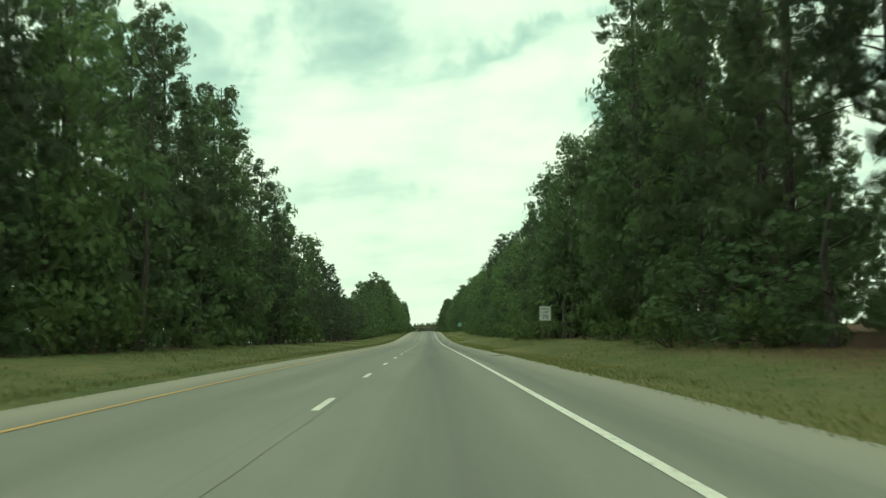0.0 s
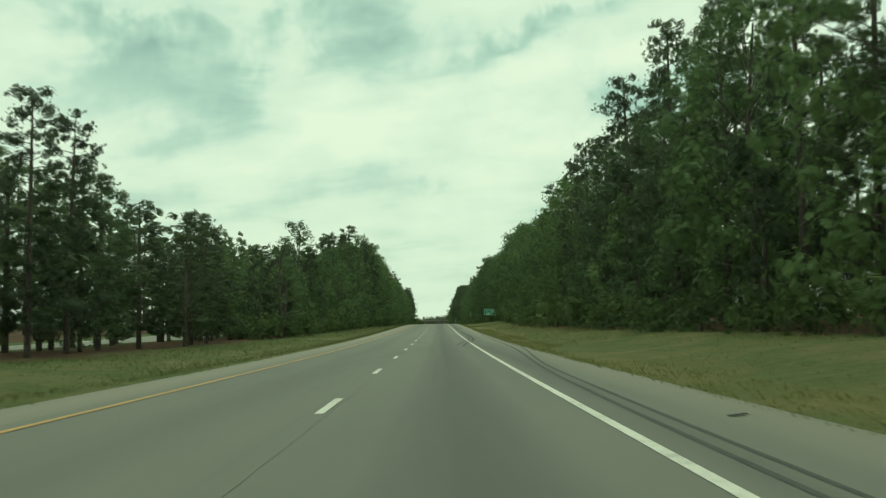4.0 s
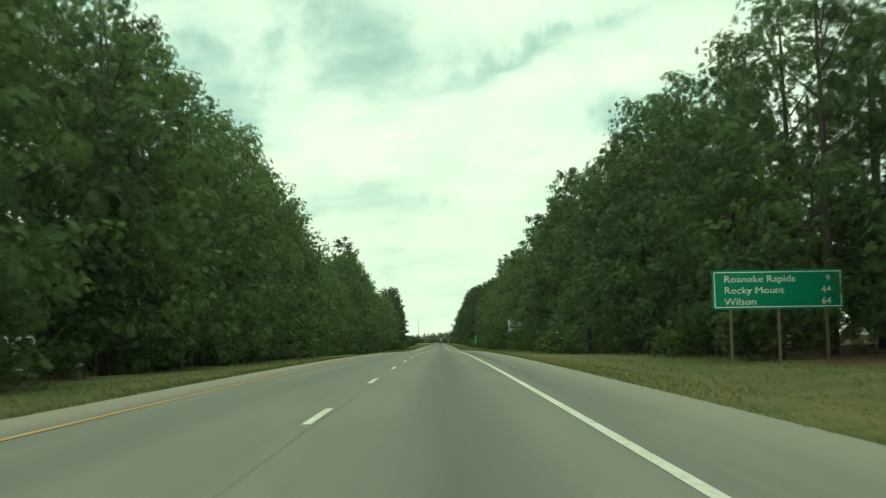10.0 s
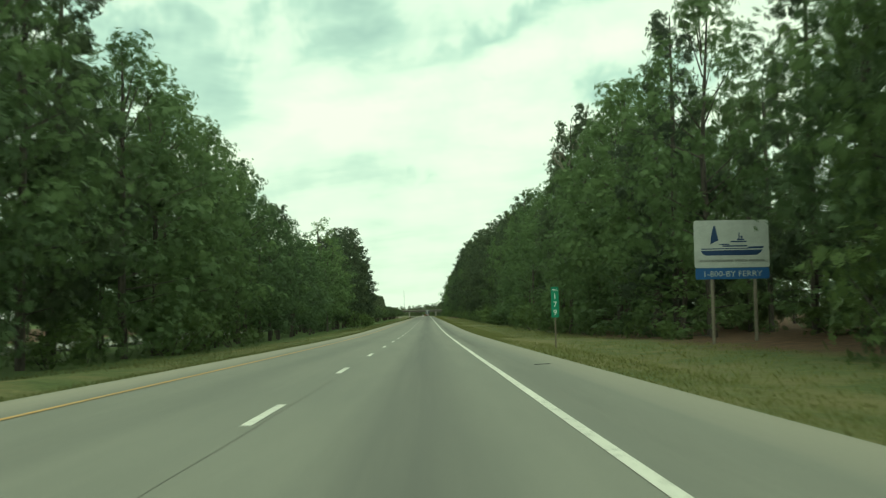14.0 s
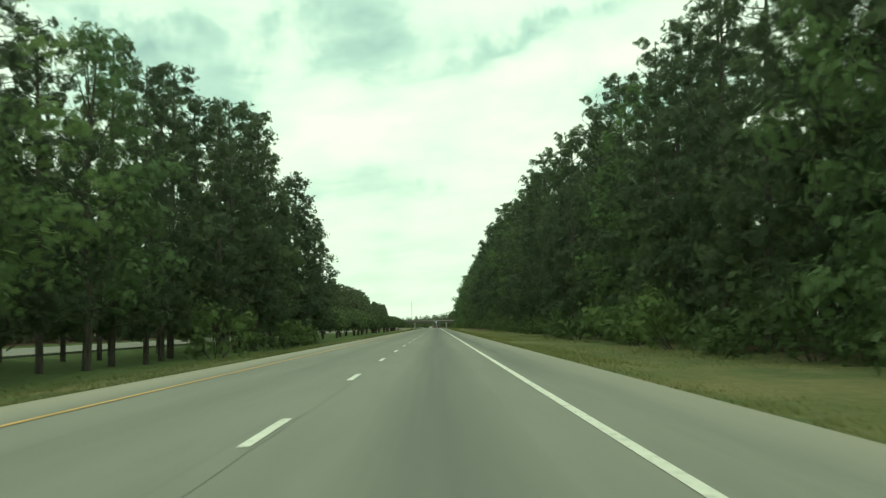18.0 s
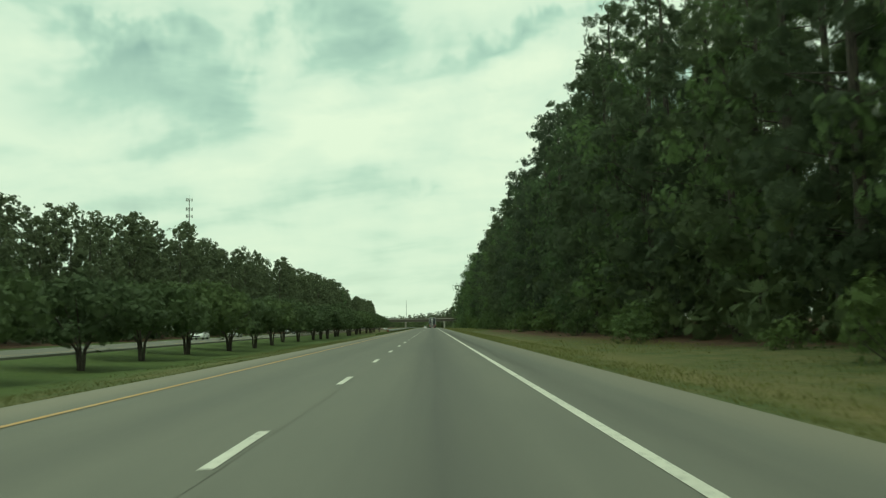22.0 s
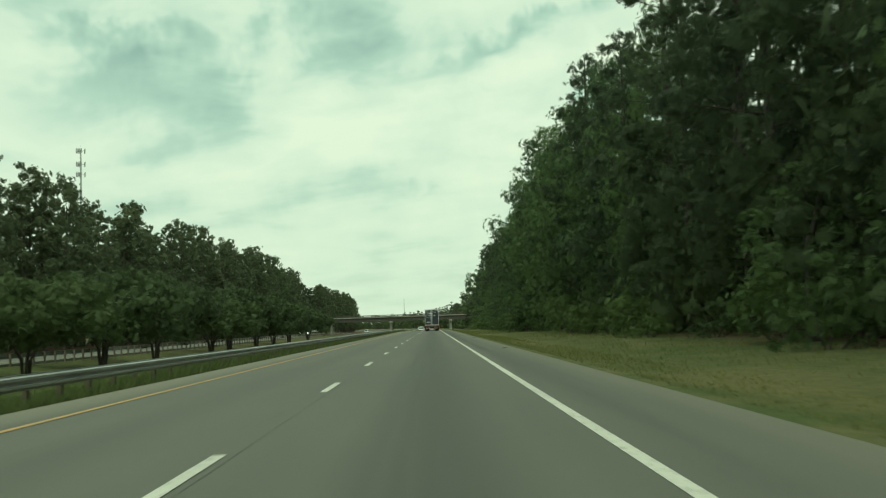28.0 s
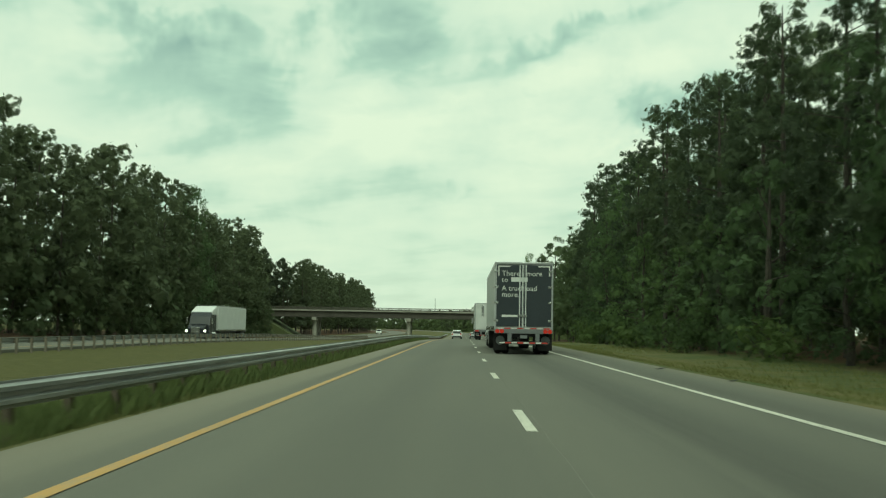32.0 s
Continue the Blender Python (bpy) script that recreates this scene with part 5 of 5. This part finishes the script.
def car(at, turn, paint, label, suv=True, lit=False):
    """A passenger car, nose towards +y."""
    s = thing("suv" if suv else "sedan", label, "car", at, "cars", turn)
    L, H, W = (4.7, 1.72, 0.93) if suv else (4.8, 1.46, 0.91)
    b = L / 2
    if suv:
        low = [(-b, 0.35), (-b + 0.06, 0.95), (b - 1.2, 1.02), (b - 0.15, 0.86), (b, 0.6), (b - 0.05, 0.32)]
        up = [(-b + 0.12, 0.96), (-b + 0.45, 1.60), (-b + 0.8, H), (0.35, H - 0.02), (1.25, 1.0)]
    else:
        low = [(-b, 0.35), (-b + 0.04, 0.90), (-b + 0.9, 0.95), (b - 1.3, 0.92), (b - 0.12, 0.76), (b, 0.55), (b - 0.05, 0.28)]
        up = [(-b + 0.55, 0.93), (-b + 1.35, H - 0.06), (-0.25, H), (0.25, H - 0.03), (1.2, 0.93)]
    part("body", prism(low, -W, W, 0.07), paint, s)
    bm = prism(up, -W + 0.06, W - 0.06, 0.05)
    for v in bm.verts:
        if v.co.z > 1.15:
            v.co.x *= 0.86
    part("cabin", bm, paint, s)
    zt = H - 0.14
    y_f0, y_f1 = (1.12, 0.50) if suv else (1.05, 0.36)
    part("windscreen", prism([(y_f0 + 0.07, 1.04), (y_f0 + 0.11, 1.04), (y_f1 + 0.05, zt), (y_f1 + 0.01, zt)], -W + 0.17, W - 0.17), GLASS, s)
    yr0, yr1 = (-b + 0.14, -b + 0.40) if suv else (-b + 0.62, -b + 1.22)
    part("rear_window", prism([(yr0 - 0.04, 1.06), (yr0, 1.06), (yr1, zt - 0.06), (yr1 - 0.04, zt - 0.06)], -W + 0.19, W - 0.19), GLASS, s)
    for i in (-1, 1):
        bm = prism([(yr0 + 0.3, 1.05), (y_f0 - 0.12, 1.05), (y_f1 - 0.1, zt), (yr1 + 0.25, zt)], -0.01, 0.01)
        for v in bm.verts:
            v.co.x += i * (W - 0.055) * (0.86 if v.co.z > 1.15 else 0.985)
        part("side_window", bm, GLASS, s)
        part("headlamp", box(i * 0.66 - 0.17, i * 0.66 + 0.17, b - 0.16, b - 0.02, 0.64, 0.78, 0.02), HEADLAMP if lit else WHITE_TAPE, s)
        part("tail_lamp", box(i * 0.78 - 0.1, i * 0.78 + 0.1, -b - 0.012, -b + 0.08, 0.78, 1.05, 0.02), RED_LENS, s)
        part("mirror", box(i * (W + 0.09) - 0.09, i * (W + 0.09) + 0.09, 0.78, 0.9, 0.98, 1.13, 0.02), paint, s)
        for y in (-b + 0.95, b - 0.9):
            wheel(s, i * (W - 0.1), y, 0.35, 0.23, SILVER_PAINT)
    part("bumper", box(-W + 0.05, W - 0.05, -b - 0.05, -b + 0.1, 0.36, 0.6, 0.03), DARK_STEEL, s)
    part("plate_bar", box(-0.16, 0.16, -b - 0.056, -b - 0.051, 0.64, 0.75), SIGN_WHITE, s)
    part("grille", box(-0.5, 0.5, b - 0.06, b + 0.004, 0.42, 0.62, 0.01), DARK_STEEL, s)
    return s


OPP = -0.43
car(place(-3.75, 1392), 0, WHITE_PAINT, "white sport utility vehicle seen from behind", True)
car(place(-0.1, 1425), 0, SILVER_PAINT, "silver sedan further along the outer lane", False)
car(place(-34.4, 967, OPP), 180, WHITE_PAINT, "oncoming white sport utility vehicle", True)
car(place(-34.6, 996, OPP), 180, SILVER_PAINT, "oncoming silver sedan in the outer lane", False)
car(place(-34.3, 1066, OPP), 180, GREY_PAINT, "oncoming grey sport utility vehicle", True)
car(place(-34.4, 1585, OPP), 180, WHITE_PAINT, "distant oncoming white vehicle under the overpass", True)
car(place(-34.4, 196, OPP), 180, WHITE_PAINT, "oncoming white car glimpsed between median trunks", False)


# ---- skid marks, scraps on the shoulder ----
def skid(label, way, width):
    """A tyre mark along (y, x) stations, eased between them."""
    at, across = zip(*way)
    ys = np.linspace(at[0], at[-1], 90)
    soft = max(1.5, (at[-1] - at[0]) / 40)
    xs = np.mean([np.interp(ys + d * soft, at, across) for d in (-2, -1, 0, 1, 2)], axis=0)
    verts, faces = [], []
    for i, (y, x) in enumerate(zip(ys, xs)):
        u = i / 89
        w = width / 2 * (0.55 + 0.45 * math.sin(math.pi * min(1, u * 1.3)) + 0.12 * noise.noise((y * 0.3, x, 2.0)))
        drop = -0.03 * max(0.0, (x - 1.83) / 2.5)
        verts += [place(x - w, float(y), 0.007 + drop), place(x + w, float(y), 0.007 + drop)]
        if i:
            faces.append((2 * i - 2, 2 * i - 1, 2 * i + 1, 2 * i))
    sheet("skid_mark", verts, faces, [SKID], "", label, "skid mark")


skid("broad dark tyre skid swerving from the lane onto the shoulder", ((204, 1.1), (212, 1.5), (222, 2.3), (235, 2.66), (276, 2.66)), 0.22)
skid("paler tyre skid beside the broad one", ((206, 0.8), (214, 1.2), (224, 2.05), (236, 2.40), (270, 2.42)), 0.15)
skid("thin tyre skid drifting out to the pavement edge", ((144, 2.58), (154, 2.62), (164, 2.75), (178, 2.97), (190, 3.6), (200, 4.2), (236, 4.38)), 0.10)
skid("thin tyre skid crossing the shoulder", ((144, 2.3), (159, 2.35), (170, 2.55), (178, 2.72), (190, 3.33), (205, 3.8), (249, 3.98), (257, 4.26), (267, 4.40), (282, 4.42)), 0.12)
skid("thin tyre skid along the pavement edge", ((240, 3.75), (249, 4.10), (257, 4.37), (268, 4.46)), 0.08)


def scrap(x, y, long, mat, label, name):
    r = random.Random(int(y * 7))
    bm = bmesh.new()
    bmesh.ops.create_grid(bm, x_segments=6, y_segments=2, size=0.5, matrix=Matrix.Diagonal((long, 0.12, 1, 1)))
    for v in bm.verts:
        v.co.z = 0.01 + 0.01 * math.sin(v.co.x * 9 + r.random()) + r.uniform(0, 0.008)
        v.co.y += 0.08 * math.sin(v.co.x * 5)
    r2 = bmesh.ops.extrude_face_region(bm, geom=list(bm.faces))
    bmesh.ops.translate(bm, vec=(0, 0, 0.01), verts=[v for v in r2["geom"] if isinstance(v, bmesh.types.BMVert)])
    bmesh.ops.recalc_face_normals(bm, faces=bm.faces)
    zz = min(v.co.z for v in bm.verts)
    bmesh.ops.translate(bm, vec=(0, 0, -zz), verts=bm.verts)
    ob = part(name, bm, mat)
    tagged(ob, label, "debris")
    base = -0.02 if -7 < x < 4.3 else ground_z(x, y)
    ob.matrix_basis = Matrix.Translation(place(x, y, base + 0.005)) @ Matrix.Rotation(r.uniform(-0.8, 0.8), 4, "Z")


for x, y, long in ((3.26, 748.4, 0.3), (3.45, 459, 0.4), (3.99, 452, 0.35), (3.1, 1140.7, 0.7), (3.8, 1132.6, 0.5), (3.5, 1118, 0.45), (3.53, 1218, 0.6), (3.85, 1210.5, 0.35), (3.43, 1079.8, 0.35), (2.95, 1164, 0.3), (3.69, 57.1, 0.9), (4.2, 144.6, 0.7), (-6.95, 776.7, 0.8), (3.18, 541.7, 0.35), (3.61, 160, 0.3)):
    scrap(x, y, long, DEBRIS, "shredded black tyre tread on the shoulder", "tyre_scrap")
scrap(5.06, 755.5, 0.3, LITTER, "crumpled white litter in the grass", "litter")
